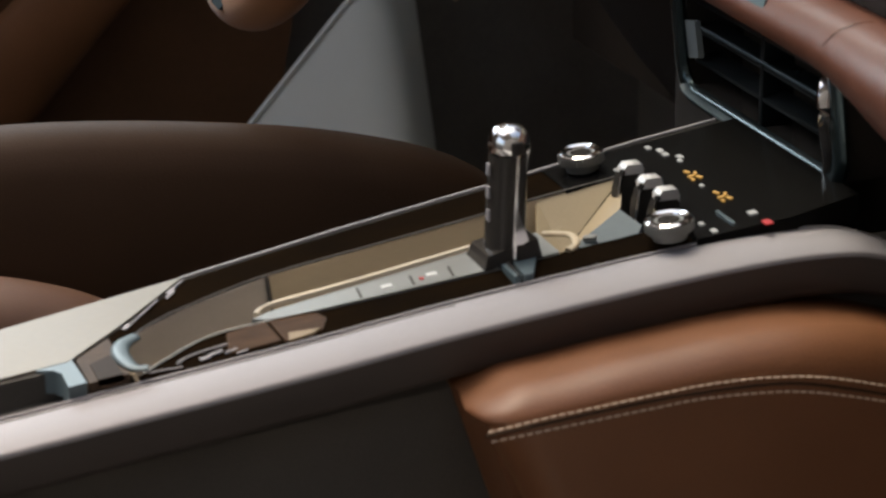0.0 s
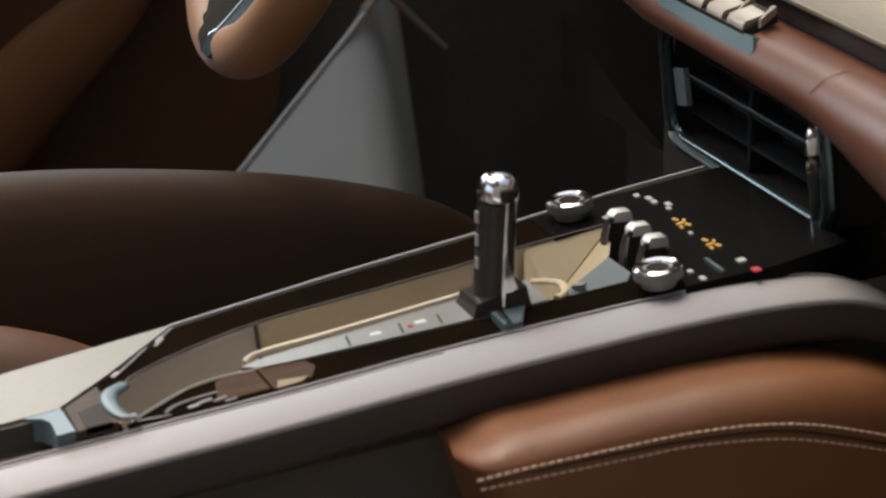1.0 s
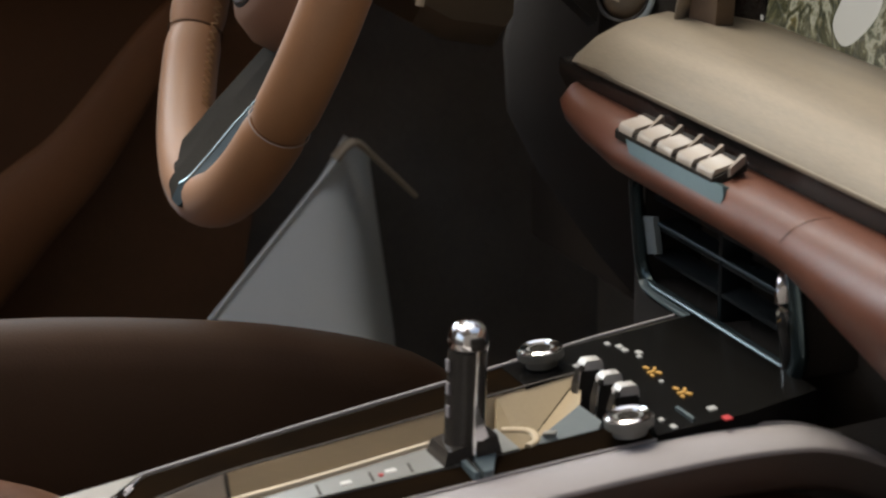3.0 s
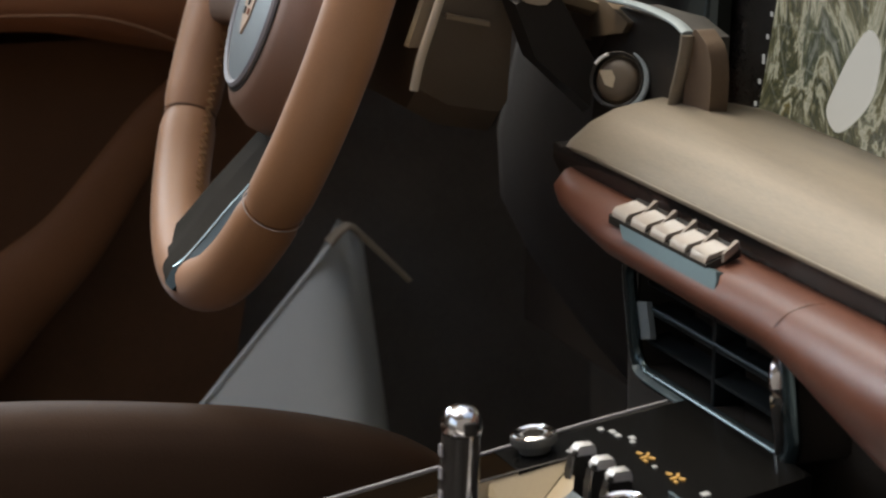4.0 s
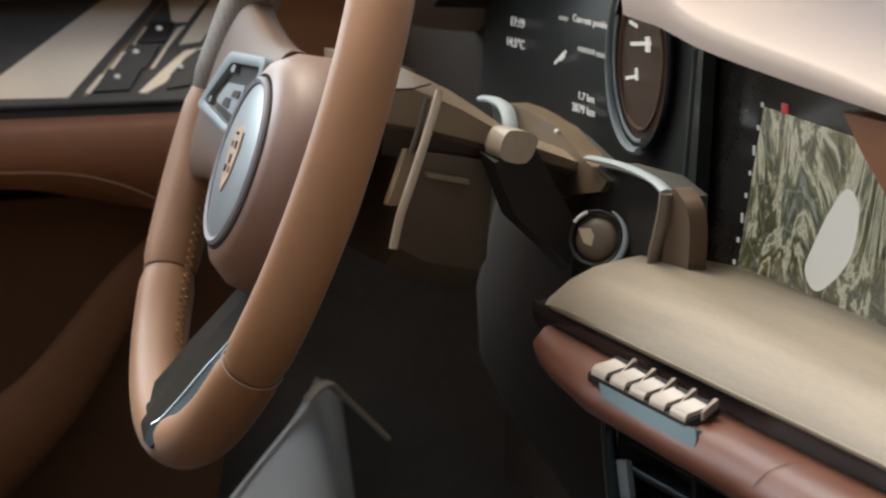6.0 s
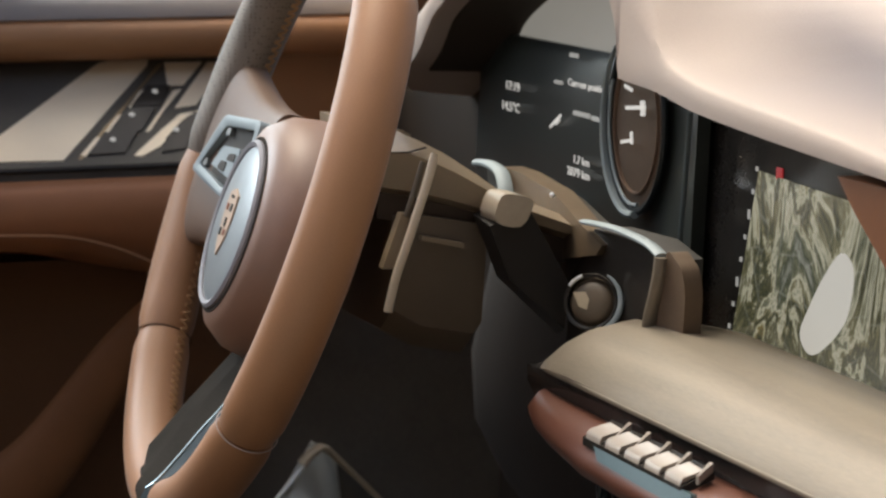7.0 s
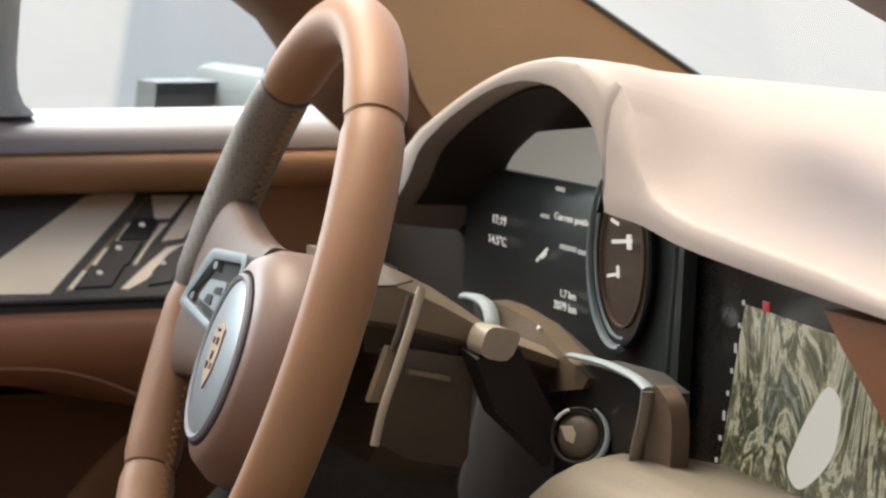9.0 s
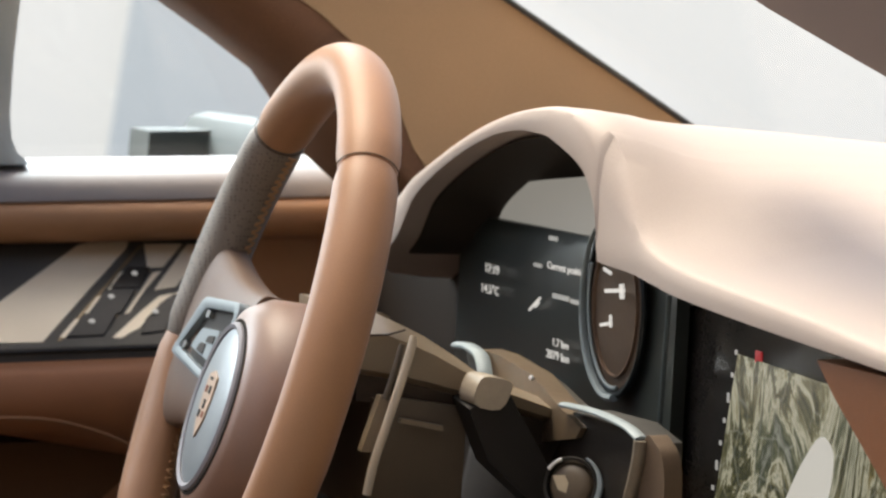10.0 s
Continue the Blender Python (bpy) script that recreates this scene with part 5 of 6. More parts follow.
for z in (0.752, 0.742, 0.732):
    part("lever_mark", rbox((0.0690, 0.3792, z), (0.003, 0.0008, 0.005), 0), SATIN, lever, "small pale mark")
part("lever_base", soften(loft([[on_top(0.056, 0.374, 0.001), on_top(0.0785, 0.374, 0.001), on_top(0.0785, 0.400, 0.001), on_top(0.056, 0.400, 0.001)],
      [on_top(0.057, 0.376, 0.007), on_top(0.0778, 0.376, 0.007), on_top(0.0778, 0.398, 0.010), on_top(0.057, 0.398, 0.010)]]), 0.002), BLACK_GLOSS, console, "black lever gate")
part("bracket", flat([(0.0750, 0.3874), (0.0722, 0.4000), (0.0950, 0.3895), (0.0950, 0.3855)], 0.0022, -0.004, 0.0006), COOL_SATIN, console, "small blue-grey metal bracket")
part("bracket_bar", flat([(0.0745, 0.3815), (0.0752, 0.3855), (0.0950, 0.3842), (0.0950, 0.3815)], 0.0026, -0.004, 0.0008), COOL_SATIN, console, "blue-grey strut beside the bracket")
part("bracket_gap", flat([(0.0760, 0.3838), (0.0762, 0.3850), (0.0948, 0.3836), (0.0948, 0.3828)], 0.0032, -0.001), BLACK_GLOSS, console, "dark groove in the strut")

# front cubby and control panel
CUBBY = surface("matt champagne lining", (0.34, 0.27, 0.165), 0.6, 0.0, vary=0.08, size=25, grain=700, bump=0.08)
part("cubby_wall", slab([on_top(0.008, 0.424, 0), on_top(0.005, 0.466, 0), (0.030, 0.428, 0.6965), (0.030, 0.416, 0.7000)], (-0.002, 0, -0.001)), CUBBY, console, "champagne cubby wall")
part("cubby_fold", slab([on_top(0.005, 0.4665, -0.0005), on_top(0.030, 0.455, -0.004), (0.040, 0.432, 0.6955), (0.030, 0.428, 0.6960)], (-0.001, 0, -0.002)), CUBBY, console, "folded champagne cubby edge")
part("cubby_floor", flat([(0.016, 0.466), (0.077, 0.466), (0.077, 0.412), (0.055, 0.412)], -0.0195, -0.003), surface("cool grey tray mat", (0.28, 0.31, 0.32), 0.5, vary=0.1), console, "cool grey cubby floor")
part("cubby_mat", flat([(0.0690, 0.4140), (0.0350, 0.4525), (0.0590, 0.4530), (0.0715, 0.4450)], -0.0030, -0.004, 0.0006), surface("cool grey rubber mat", (0.085, 0.105, 0.112), 0.6, vary=0.12), console, "cool grey mat in the cubby")
part("mat_clip", rbox(on_top(0.0640, 0.4270, -0.001), (0.0040, 0.0060, 0.002), 0.0006, (6.7, 0, -30)), GATE, console, "small pale clip on the mat")
part("cubby_band", tube(smooth_path([on_top(0.052, 0.410, 0.001), on_top(0.060, 0.419, 0.001), on_top(0.071, 0.418, 0.001), on_top(0.077, 0.412, 0.001)], 5), 0.0012, 0.0018, 8), GOLD_Y, console, "champagne band behind the lever")
part("control_panel", merged(
    flat([(-0.028, 0.466), (0.080, 0.466), (0.097, 0.462), (0.097, 0.505), (0.090, 0.54), (-0.034, 0.54)], 0.0006, -0.02, 0.001),
    flat([(-0.028, 0.466), (0.005, 0.466), (0.008, 0.438), (-0.023, 0.438)], 0.0008, -0.02),
    flat([(0.0755, 0.462), (0.0985, 0.462), (0.0985, 0.40), (0.0765, 0.40)], -0.0028, -0.02)), PANEL_GLOSS, console, "piano black control panel")


def control_knob(x, y):
    n = (0, -0.117, 0.993)
    c = Vector(on_top(x, y, 0.0015))
    k = part("control_knob", lathe([(0.0072, 0.0), (0.0076, 0.0030), (0.0096, 0.0033), (0.0101, 0.0040), (0.0101, 0.0078), (0.0098, 0.0081), (0.006, 0.0081)], c, n, 60), GATE, console, "knurled satin control knob")
    part("knob_ring", lathe([(0.0062, 0.0080), (0.0102, 0.0080), (0.0101, 0.0086), (0.0090, 0.0092), (0.0066, 0.0088)], c, n, 48, ring=True), CHROME, k, "chrome ring on the knob")
    part("knob_centre", lathe([(0.0066, 0.0078), (0.0062, 0.0072), (0.0052, 0.0071), (0.0048, 0.0084), (0.001, 0.0085)], c, n, 36), BLACK_GLOSS, k, "dark knob centre")
    ridges = []
    for j in range(44):
        a = 2 * math.pi * j / 44
        q = Vector(n).to_track_quat("Z", "Y")
        p = c + q @ Vector((0.0102 * math.cos(a), 0.0102 * math.sin(a), 0.0059))
        bm = bmesh.new()
        bmesh.ops.create_cube(bm, size=1.0)
        bmesh.ops.scale(bm, vec=(0.0007, 0.0007, 0.0036), verts=bm.verts)
        bmesh.ops.transform(bm, matrix=Matrix.Translation(p) @ q.to_matrix().to_4x4(), verts=bm.verts)
        ridges.append(bm)
    tagged(part("knurling", merged(*ridges), GATE, k), kind="stuff")
    return k


control_knob(-0.0115, 0.4535)
control_knob(0.0905, 0.4525)
for x in (0.0150, 0.0365, 0.0545):
    t = part("toggle", soften(loft([[(x + sx * 0.0037, y, z) for sx in (-1, 1)] + [(x + sx * 0.0037, y2, z) for sx in (1, -1)] for y, y2, z in
              ((0.4575, 0.4720, TOP(0.466) - 0.016), (0.4585, 0.4715, TOP(0.466) - 0.002), (0.4605, 0.4700, TOP(0.466) + 0.005))]), 0.0016), BLACK_GLOSS, console, "black rocker toggle")
    part("toggle_cap", soften(loft([[(x + sx * 0.0034, y, z) for sx in (-1, 1)] + [(x + sx * 0.0034, y2, z) for sx in (1, -1)] for y, y2, z in
              ((0.4612, 0.4708, TOP(0.466) + 0.0040), (0.4608, 0.4708, TOP(0.466) + 0.0070), (0.4630, 0.4698, TOP(0.466) + 0.0095))]), 0.0026, 4), CAP_SILVER, t, "silver rounded toggle cap", smooth=70)
    part("toggle_line", tube([(x + 0.0036, 0.4600, TOP(0.466) + 0.005), (x + 0.0038, 0.4580, TOP(0.466) - 0.010)], 0.0007, 0.0007, 6), CHROME, t, "thin bright line")
    part("toggle_dot", lathe([(0.0014, 0.0), (0.0014, 0.0012), (0.0004, 0.0016)], (x + 0.0026, 0.4612, TOP(0.466) + 0.0062), (0.6, -1, 0.2), 12), BLACK_GLOSS, t)


def mark(x, y, sx, sy, material, label, turn=0):
    part("panel_mark", rbox(on_top(x, y, 0.0012), (sx, sy, 0.0006), 0, (6.7, 0, turn)), material, console, label)


for x, y, sx, sy in ((-0.020, 0.489, 0.004, 0.0022), (-0.013, 0.492, 0.0045, 0.0025), (-0.007, 0.492, 0.004, 0.0025), (0.000, 0.496, 0.0045, 0.0025), (0.005, 0.494, 0.003, 0.002), (-0.001, 0.466, 0.004, 0.002),
                     (0.084, 0.493, 0.004, 0.0035), (0.0405, 0.489, 0.0025, 0.0016), (0.083, 0.470, 0.003, 0.002), (0.0935, 0.471, 0.004, 0.0022)):
    mark(x, y, sx, sy, GREY_MARK, "small white symbol on the panel")
for x0 in (0.0205, 0.0525):
    for dx, dy, sx, sy, turn in ((0.000, 0.000, 0.0032, 0.0014, 20), (0.0035, 0.0026, 0.0030, 0.0014, -20), (0.0060, -0.0004, 0.0014, 0.0034, 10), (0.0092, 0.0020, 0.0030, 0.0016, 30), (0.0105, -0.0016, 0.0026, 0.0013, 0)):
        mark(x0 + dx, 0.4905 + dy, sx, sy, AMBER_MARK, "stroke of an amber heating symbol", turn)
mark(0.0980, 0.4935, 0.0050, 0.0034, RED_MARK, "red warning symbol")
mark(0.082, 0.4815, 0.018, 0.0014, STEEL_BLUE, "thin metal line on the panel")

# knee pad with double stitching
PAD_TOP = [(0.34, 0.6760), (0.357, 0.6815), (0.371, 0.6852), (0.391, 0.6872), (0.415, 0.6903), (0.440, 0.6925), (0.465, 0.6947), (0.491, 0.6952), (0.512, 0.6933), (0.533, 0.6901), (0.58, 0.672), (0.66, 0.63)]
PAD_SEAM = [(0.34, 0.6625), (0.388, 0.6679), (0.423, 0.6703), (0.455, 0.6707), (0.486, 0.6686), (0.515, 0.6624), (0.545, 0.6534), (0.66, 0.60)]


def proud(p):
    """Sets the pad 2.4 cm proud of the console's side, a touch smaller."""
    k = 0.9755
    return (1.12 - k * (1.12 - p[0]), k * p[1], 1.10 - k * (1.10 - p[2]))


def knee_pad():
    """Flat below the seam, rolling inwards above it, with a rounded, slanted leading edge."""
    lead = [(0.46, 0.424), (0.58, 0.389), (0.635, 0.3725), (0.664, 0.356), (0.678, 0.3520), (0.69, 0.3535), (0.71, 0.358)]
    rings = []
    for k in range(41):
        c = (k / 40) ** 1.7
        turn = max(0.0, 1 - c / 0.06)
        inset = 0.020 * (1 - math.sqrt(1 - turn * turn))
        levels = [(0.0, 0.0), (0.4, 0.0), (0.8, 0.0), (0.95, 0.0), (1.0, 0.0)] + [(1.0, q) for q in (0.15, 0.3, 0.5, 0.7, 0.85, 0.95, 1.0)]
        ring = []
        for low, q in levels:
            z_try = 0.46 + 0.205 * low + 0.03 * q
            y = interp(z_try, lead) * (1 - c) + 0.64 * c
            seam, top = curve(y, PAD_SEAM), curve(y, PAD_TOP) - 0.0080 - 0.004 * turn
            z = 0.46 + (seam - 0.46) * low + (top - seam) * math.sin(q * math.pi / 2)
            ring.append((0.1405 - inset - 0.0190 * (1 - math.cos(q * math.pi / 2)), y, z))
        ring += [(0.085, ring[-1][1], ring[-1][2]), (0.085, ring[0][1], 0.46)]
        rings.append(ring)
    return loft([[proud(p) for p in ring] for ring in rings])


pad = part("knee_pad", knee_pad(), LEATHER, console, "padded cognac leather knee pad", smooth=60)
for row in ([(0.3532, 0.6661), (0.3737, 0.6683), (0.398, 0.6703), (0.4226, 0.6721), (0.4475, 0.6736), (0.4728, 0.6732), (0.4986, 0.6702), (0.5275, 0.6627), (0.55, 0.6555)],
            [(0.3544, 0.6618), (0.398, 0.6648), (0.4226, 0.6664), (0.4477, 0.6677), (0.4859, 0.6655), (0.5172, 0.6586), (0.55, 0.6490)]):
    stitches(smooth_path([proud((0.1410, y, z)) for y, z in row], 8), 0.0026, 0.00045, THREAD, "stitching", pad, 0.42, "cream double stitching")
part("pad_seam", tube(smooth_path([proud(p) for p in ((0.1403, 0.3525, 0.6642), (0.1405, 0.388, 0.6672), (0.1405, 0.423, 0.6696), (0.1405, 0.455, 0.6704), (0.1405, 0.486, 0.6690), (0.1405, 0.515, 0.6624), (0.1405, 0.545, 0.6534))], 6), 0.0007, 0.0006, 6), LEATHER_DARK, pad, "sewn seam")

# ---- driver seat ----
seat = thing("driver_seat", "brown leather driver seat with raised bolsters", "seat", (-0.40, 0.10, 0.36))
def cushion():
    rings = []
    for y, z, s in ((-0.16, 0.66, 0.97), (-0.08, 0.685, 1), (0.05, 0.70, 1), (0.18, 0.708, 1), (0.25, 0.708, 1), (0.33, 0.700, 1), (0.40, 0.688, 1), (0.46, 0.668, 0.99), (0.50, 0.635, 0.97), (0.52, 0.59, 0.94), (0.52, 0.52, 0.92)):
        ring = []
        for x, d in ((-0.62, -0.22), (-0.635, -0.17), (-0.625, -0.14), (-0.59, -0.125), (-0.55, -0.13), (-0.50, -0.145), (-0.40, -0.150), (-0.30, -0.135), (-0.255, -0.070), (-0.222, -0.008), (-0.200, 0.0), (-0.180, -0.020), (-0.165, -0.10), (-0.175, -0.22)):
            ring.append((-0.40 + (x + 0.40) * s, y, max(0.45, z + d)))
        rings.append(ring)
    rails = [smooth_path([r[j] for r in rings], 4) for j in range(len(rings[0]))]
    rings = [smooth_path([rail[k] for rail in rails], 3) for k in range(len(rails[0]))]
    return loft(rings)


part("cushion", cushion(), LEATHER_DARK, seat, "brown leather seat cushion, darkened for the shade on it", smooth=70)
# Lighter copy of the seat leather paints the lit edge of the cushion.
part("side_bolster", tube(smooth_path([(-0.125, -0.16, 0.628), (-0.125, 0.02, 0.634), (-0.125, 0.17, 0.637), (-0.125, 0.225, 0.628), (-0.128, 0.262, 0.608), (-0.130, 0.285, 0.580)], 6), 0.026, 0.030, 16, taper=lambda f: 1.0 if f < 0.8 else 1.0 - 1.8 * (f - 0.8)), surface("lit seat side leather", (0.085, 0.037, 0.018), 0.6, vary=0.16, size=12, grain=900, bump=0.2), seat, "side of the seat cushion, lightened for the light on it", smooth=70)
part("seat_base", rbox((-0.40, 0.12, 0.42), (0.40, 0.50, 0.12), 0.02), BLACK, seat, "black seat base")
part("backrest", soften(loft([[(x, y + d, z) for x, d in ((-0.62, 0.06), (-0.55, 0.07), (-0.48, 0.0), (-0.32, 0.0), (-0.25, 0.07), (-0.18, 0.06), (-0.18, -0.10), (-0.62, -0.10))] for y, z in ((-0.20, 0.62), (-0.26, 0.85), (-0.34, 1.10), (-0.40, 1.22))]), 0.02, 3), LEATHER_DARK, seat, "brown leather backrest", smooth=70)

# ---- driver door ----
LEATHER_BROWN = surface("mid brown leather", (0.215, 0.092, 0.036), 0.6, vary=0.16, size=9, grain=900, bump=0.25, spec=0.25)
door = thing("driver_door", "driver door with tan leather card, cream switch plate and open window", "car door", (-0.80, 0.30, 0.45))
part("ledge", loft([[(x, y, z) for x, z in ((-0.90, 0.950), (-0.90, 0.980), (-0.86, 0.9855), (-0.815, 0.9845), (-0.790, 0.9790), (-0.777, 0.970), (-0.774, 0.961), (-0.790, 0.955))] for y in (-0.60, 0.0, 0.40, 0.60, 0.70, 1.05)]), surface("grey beige door top leather", (0.215, 0.19, 0.182), 0.4, vary=0.06, grain=900), door, "grey-beige padded door top", smooth=60)
part("upper_band", loft([[(x, y, z) for x, z in ((-0.80, 0.9615), (-0.776, 0.9605), (-0.768, 0.953), (-0.768, 0.942), (-0.775, 0.934), (-0.80, 0.930))] for y in (-0.60, 0.40, 0.65, 1.05)]), LEATHER_TAN, door, "tan leather band along the door", smooth=60)
part("card", slab([(-0.815, -0.60, 0.45), (-0.815, 0.52, 0.45), (-0.815, 0.56, 0.66), (-0.815, 0.64, 0.79), (-0.815, 1.05, 0.82), (-0.815, 1.05, 0.94), (-0.815, -0.60, 0.94)], (-0.03, 0, 0)), surface("dark brown door lining", (0.19, 0.090, 0.040), 0.6, vary=0.15), door, "dark brown door lining")
part("inner_panel", slab([(-0.800, 0.53, 0.86), (-0.800, 1.0, 0.86), (-0.800, 1.0, 0.931), (-0.800, 0.53, 0.931)], (-0.012, 0, 0), 0.002), LEATHER_TAN, door, "tan leather panel ahead of the switches")


def ramp_pt(y, f, lift=0.0):
    """A point on the sloping switch shelf: f 0 at its inner edge, 1 at the door."""
    return (-0.705 - 0.095 * f - lift * 0.6, y, 0.866 + 0.064 * f + lift)


shelf = part("switch_shelf", slab([ramp_pt(-0.5, 0), ramp_pt(0.53, 0), ramp_pt(0.548, 0.25), ramp_pt(0.552, 1.0), ramp_pt(-0.5, 1.0)], (0, 0, -0.010), 0.002), BLACK, door, "black switch shelf")
part("pale_plate", slab([ramp_pt(y, f, 0.001) for y, f in ((0.30, 0.11), (0.4134, 0.08), (0.4913, 0.93), (0.4940, 0.985), (0.4660, 0.985), (0.4573, 0.96), (0.400, 0.51), (0.355, 0.16), (0.30, 0.115))], (0, 0, -0.003), 0.0008), PLATE, shelf, "cream plate")
BRONZE = surface("bronze switch edge", (0.16, 0.115, 0.06), 0.4, 0.4, vary=0.15, size=60)
part("bronze_edge", slab([ramp_pt(y, f, 0.0008) for y, f in ((0.4235, 0.09), (0.4260, 0.09), (0.5025, 0.94), (0.5000, 0.94))], (0, 0, -0.003), 0.0003), BRONZE, shelf, "thin bronze edge beside the plate")
for outline in (((0.5046, 0.955), (0.5317, 0.950), (0.5125, 0.735), (0.5013, 0.735)),
                ((0.5356, 0.945), (0.5520, 0.935), (0.5229, 0.62), (0.5168, 0.545), (0.5010, 0.520), (0.5089, 0.62)),
                ((0.5101, 0.695), (0.5039, 0.68), (0.4909, 0.51), (0.4751, 0.31), (0.4785, 0.32), (0.4933, 0.51)),
                ((0.5177, 0.490), (0.5029, 0.46), (0.4862, 0.32), (0.4618, 0.10), (0.4669, 0.09), (0.4826, 0.18), (0.4992, 0.37), (0.5087, 0.43)),
                ((0.4840, 0.700), (0.4700, 0.525), (0.4660, 0.500), (0.4805, 0.690)),
                ((0.4632, 0.480), (0.4487, 0.300), (0.4450, 0.290), (0.4590, 0.465)),
                ((0.4430, 0.270), (0.4290, 0.110), (0.4260, 0.120), (0.4400, 0.275))):
    part("pale_strip", slab([ramp_pt(y, f, 0.001) for y, f in outline], (0, 0, -0.003), 0.0003), PLATE, shelf, "cream strip between the switches")
for outline, dot in ((((0.4870, 0.695), (0.5026, 0.685), (0.4914, 0.535), (0.4710, 0.535)), (0.4903, 0.63)),
                     (((0.4665, 0.485), (0.4872, 0.485), (0.4722, 0.300), (0.4495, 0.295)), (0.4687, 0.42)),
                     (((0.4460, 0.270), (0.4693, 0.275), (0.4559, 0.110), (0.4310, 0.105)), (0.4502, 0.20)),
                     (((0.5127, 0.425), (0.5190, 0.415), (0.4981, 0.130), (0.4815, 0.105), (0.4877, 0.230), (0.5019, 0.375)), (0.4958, 0.27))):
    sw = part("window_switch", slab([ramp_pt(y, f, 0.0024 + 0.002 * (k < 2)) for k, (y, f) in enumerate(outline)], (0, 0, -0.005), 0.0008), BLACK_GLOSS, shelf, "black window switch")
    part("switch_mark", lathe([(0.0022, 0.0), (0.0020, 0.0008), (0.0008, 0.0010)], ramp_pt(dot[0], dot[1], 0.0042), (0.56, 0, 0.83), 14), GREY_MARK, sw, "small pale window symbol")
    part("switch_bar", slab([ramp_pt(outline[0][0], outline[0][1] + 0.018, 0.0012), ramp_pt(outline[1][0], outline[1][1] + 0.018, 0.0012), ramp_pt(outline[1][0], outline[1][1] + 0.008, 0.0012), ramp_pt(outline[0][0], outline[0][1] + 0.008, 0.0012)], (0, 0, -0.002)), BRONZE, sw, "thin bronze line above the switch")
part("shelf_edge", tube([ramp_pt(0.25, 0.0, 0.001), ramp_pt(0.40, 0.0, 0.001), ramp_pt(0.52, 0.0, 0.001)], 0.0020, 0.0024, 8), BLACK_GLOSS, shelf, "dark lower edge of the shelf")
part("armrest_face", loft([[(x, y, z) for x, z in ((-0.715, 0.8605), (-0.704, 0.8600), (-0.697, 0.852), (-0.695, 0.835), (-0.702, 0.815), (-0.718, zc), (-0.735, zc - 0.006))]
      for y, zc in ((-0.5, 0.826), (0.36, 0.820), (0.42, 0.808), (0.48, 0.795), (0.53, 0.787), (0.60, 0.780), (0.70, 0.775))]), ARMREST, door, "orange-brown leather armrest face", smooth=70)
part("armrest_seam", tube(smooth_path([(-0.6938, 0.300, 0.8275), (-0.6940, 0.373, 0.8259), (-0.6950, 0.414, 0.8225), (-0.6975, 0.448, 0.8125), (-0.7030, 0.476, 0.7990)], 5), 0.0009, 0.0012, 6), LEATHER_TAN, door, "raised seam on the armrest")
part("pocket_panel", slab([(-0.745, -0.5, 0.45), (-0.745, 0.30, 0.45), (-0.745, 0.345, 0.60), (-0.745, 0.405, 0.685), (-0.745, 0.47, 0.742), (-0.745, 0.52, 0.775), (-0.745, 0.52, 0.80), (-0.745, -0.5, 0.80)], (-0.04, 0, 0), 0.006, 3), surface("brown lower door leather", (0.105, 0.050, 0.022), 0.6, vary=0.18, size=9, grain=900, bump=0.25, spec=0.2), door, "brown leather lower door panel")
part("pocket_edge", tube(smooth_path([(-0.745, 0.270, 0.530), (-0.745, 0.352, 0.616), (-0.744, 0.405, 0.664), (-0.744, 0.462, 0.738), (-0.744, 0.50, 0.778)], 6), 0.040, 0.018, 18, taper=lambda f: 1.0 - 0.78 * f), LEATHER_BROWN, door, "padded pocket edge")
part("window_post", loft([[(x, y + dy, z) for x, y in ((-0.84, 0.0), (-0.80, 0.0), (-0.795, -0.01), (-0.80, -0.10), (-0.84, -0.10))] for z, dy in ((0.985, 0.425), (0.993, 0.416), (1.003, 0.412), (1.02, 0.411), (1.06, 0.414), (1.10, 0.419), (1.42, 0.44))]), surface("grey blue window seal", (0.40, 0.46, 0.47), 0.4, vary=0.06), door, "grey-blue window surround")

kick = thing("kick_panel", "pale grey curved sill panel in the driver footwell", "trim panel", (-0.72, 0.58, 0.40))
def kick_surface():
    rings = []
    for i in range(25):
        y = 0.440 + 0.235 * i / 24
        top = 0.503 + 1.123 * (y - 0.440) if y < 0.586 else 0.667 - 0.80 * (y - 0.586)
        x = -0.700 - 16.0 * max(0.0, y - 0.552) ** 2
        # the face leans back, its foot nearer the seat
        rings.append([(x, y, top), (x + 0.45 * (top - 0.500) / 2, y, (top + 0.500) / 2), (x + 0.45 * (top - 0.500), y, 0.500), (x - 0.012, y + 0.004, 0.500), (x - 0.012, y + 0.004, top - 0.001)])
    return loft(rings)


part("curved_face", kick_surface(), PALE_PANEL, kick, "pale grey curved face", smooth=70)
# Thin tube models the highlight that runs along the diagonal edge.
part("edge_highlight", tube([(-0.699, 0.440, 0.503), (-0.699, 0.510, 0.5815), (-0.699, 0.582, 0.6625)], 0.0018, 0.0024, 10), PALE_PANEL, kick, "thin pale tube added as the highlight on the panel's edge")
part("flange", tube(smooth_path([(-0.700, 0.574, 0.656), (-0.700, 0.588, 0.667), (-0.701, 0.604, 0.654), (-0.702, 0.634, 0.624)], 5), 0.0034, 0.007, 10, taper=lambda f: 1.0 - 0.45 * f), GOLD_Y, kick, "champagne top flange")

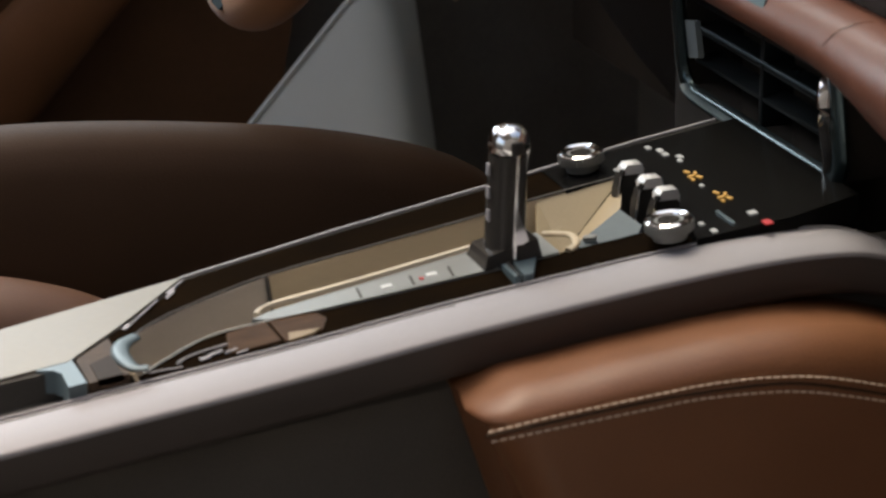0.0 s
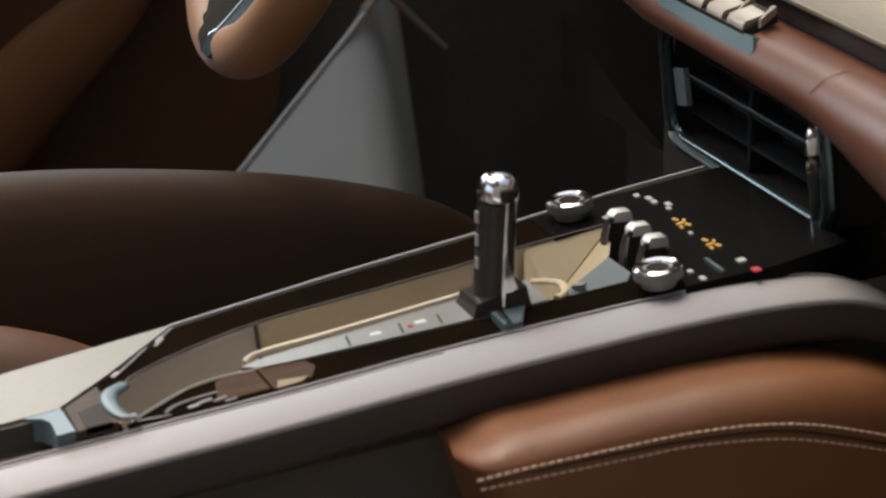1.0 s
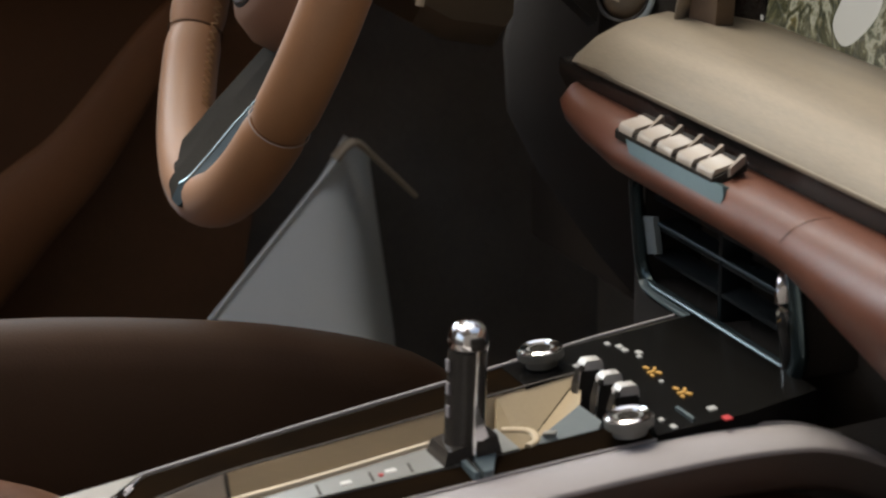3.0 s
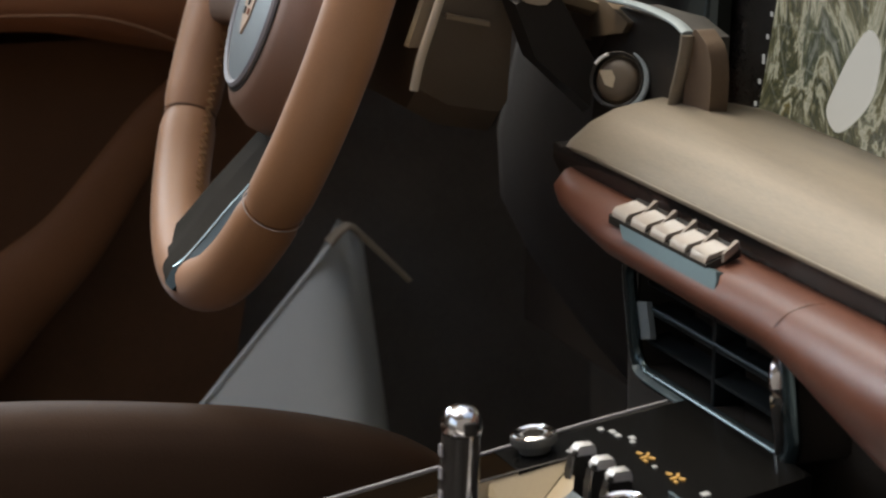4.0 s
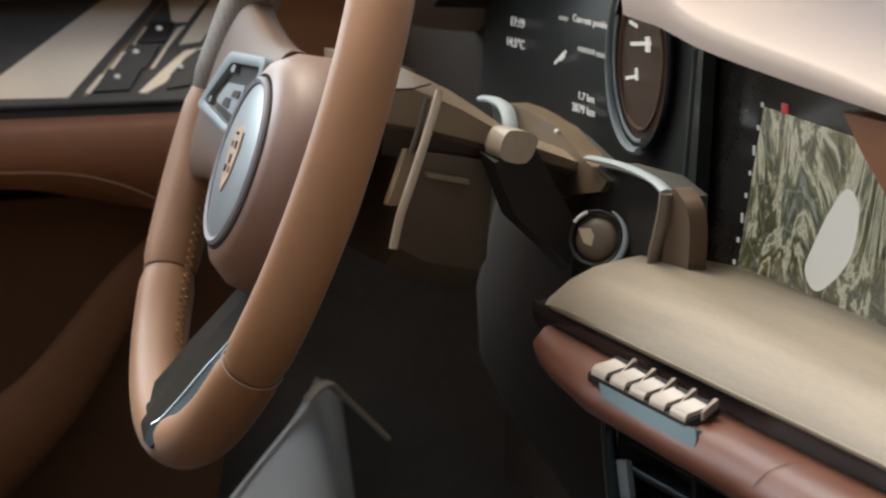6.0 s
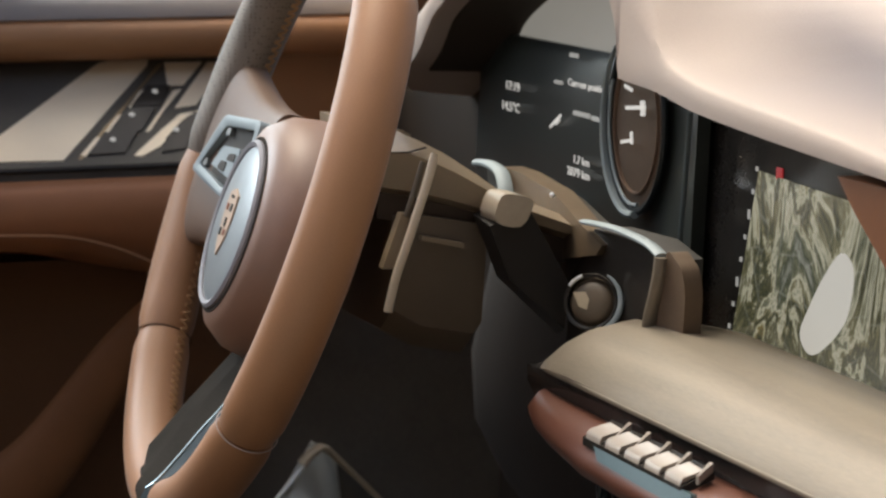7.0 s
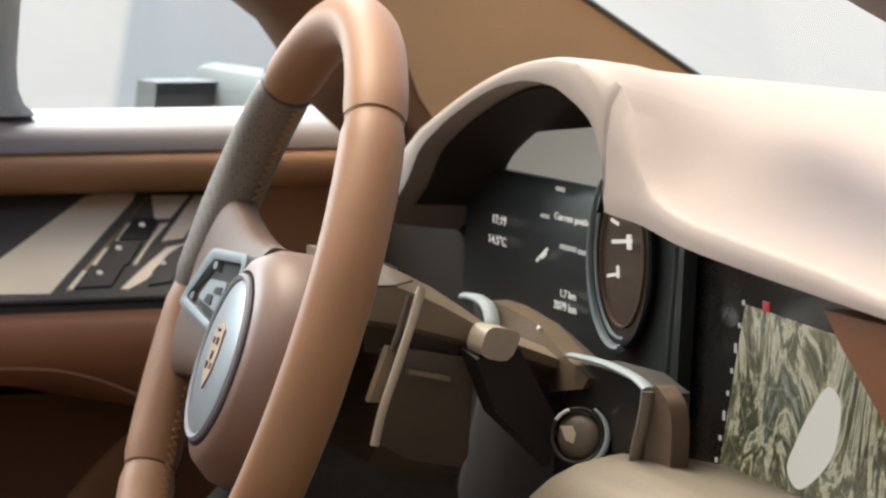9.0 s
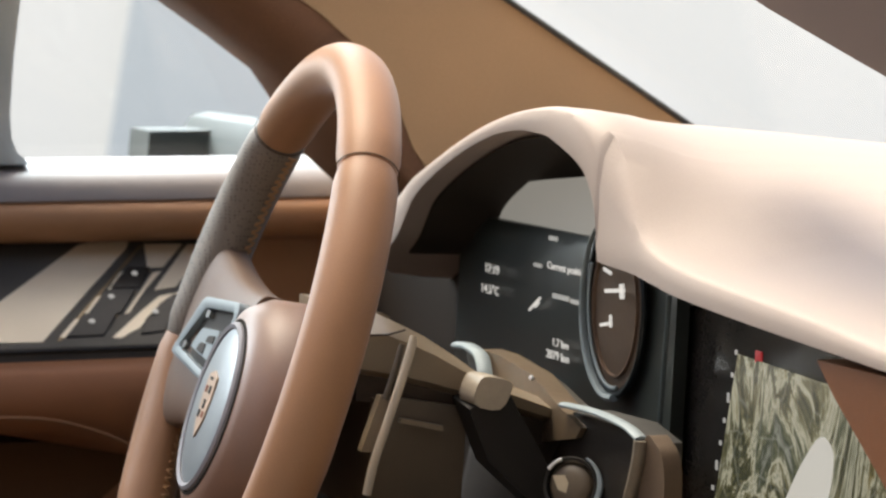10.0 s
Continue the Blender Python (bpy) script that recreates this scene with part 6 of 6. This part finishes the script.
pillar = thing("pillar_trim", "tan leather covered windscreen pillar", "pillar", (-0.69, 0.70, 0.98))
part("cover", slab([(-0.68, y, z) for y, z in ((0.12, 1.42), (0.560, 1.115), (0.597, 1.089), (0.630, 1.061), (0.650, 1.030), (0.662, 1.000), (0.690, 0.960), (0.96, 0.960), (0.851, 1.023), (0.727, 1.10), (0.21, 1.42))], (-0.05, 0, 0), 0.004, 3), PILLAR, pillar, "tan leather cover")
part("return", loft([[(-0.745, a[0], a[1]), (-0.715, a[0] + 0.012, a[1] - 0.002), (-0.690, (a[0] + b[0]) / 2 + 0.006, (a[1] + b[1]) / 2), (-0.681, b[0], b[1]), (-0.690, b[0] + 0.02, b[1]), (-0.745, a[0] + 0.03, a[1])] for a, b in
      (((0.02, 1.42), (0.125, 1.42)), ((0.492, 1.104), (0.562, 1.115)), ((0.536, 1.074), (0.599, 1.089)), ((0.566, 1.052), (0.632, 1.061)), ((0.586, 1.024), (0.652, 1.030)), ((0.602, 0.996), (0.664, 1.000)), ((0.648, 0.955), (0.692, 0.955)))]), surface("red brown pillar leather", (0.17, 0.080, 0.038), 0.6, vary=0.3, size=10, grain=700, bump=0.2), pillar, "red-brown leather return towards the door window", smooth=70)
part("seal", tube([(-0.678, 0.958, 0.957), (-0.678, 0.853, 1.0235), (-0.678, 0.729, 1.1005), (-0.678, 0.212, 1.42)], 0.0022, 0.003, 8), BLACK, pillar, "black windscreen seal")

mirror = thing("door_mirror", "grey door mirror casing outside the driver window", "wing mirror", (-1.05, 0.62, 0.96))
part("casing", soften(loft([[(x, y, z) for y, z in ((0.571, 0.968), (0.5735, 0.9955), (0.6235, 0.9955), (0.630, 0.968))] for x in (-1.10, -1.04)]), 0.003), MIRROR_CASE, mirror, "grey mirror casing")
part("arm", soften(loft([[(x, y, z) for y, z in ((0.618, 0.955), (0.622, 0.992), (0.630, 1.004), (0.645, 1.0075), (0.658, 1.004), (0.670, 0.970), (0.674, 0.955))] for x in (-1.12, -0.92)]), 0.003), MIRROR_CASE, mirror, "grey mirror arm")

visor = thing("sun_visor", "brown padded sun visor hanging at the windscreen", "sun visor", (-0.10, 0.70, 1.10))
part("hinge", tube([(-0.21, 0.625, 1.178), (0.03, 0.625, 1.178)], 0.005, 0.005, 10), SATIN, visor, "satin visor hinge")
part("pad", slab([(-0.235, 0.70, 1.1060), (-0.205, 0.70, 1.0970), (-0.109, 0.70, 1.0720), (0.05, 0.70, 1.032), (0.05, 0.62, 1.18), (-0.235, 0.62, 1.18)], (0, -0.016, 0), 0.005, 3), VISOR, visor, "padded mauve-brown visor")
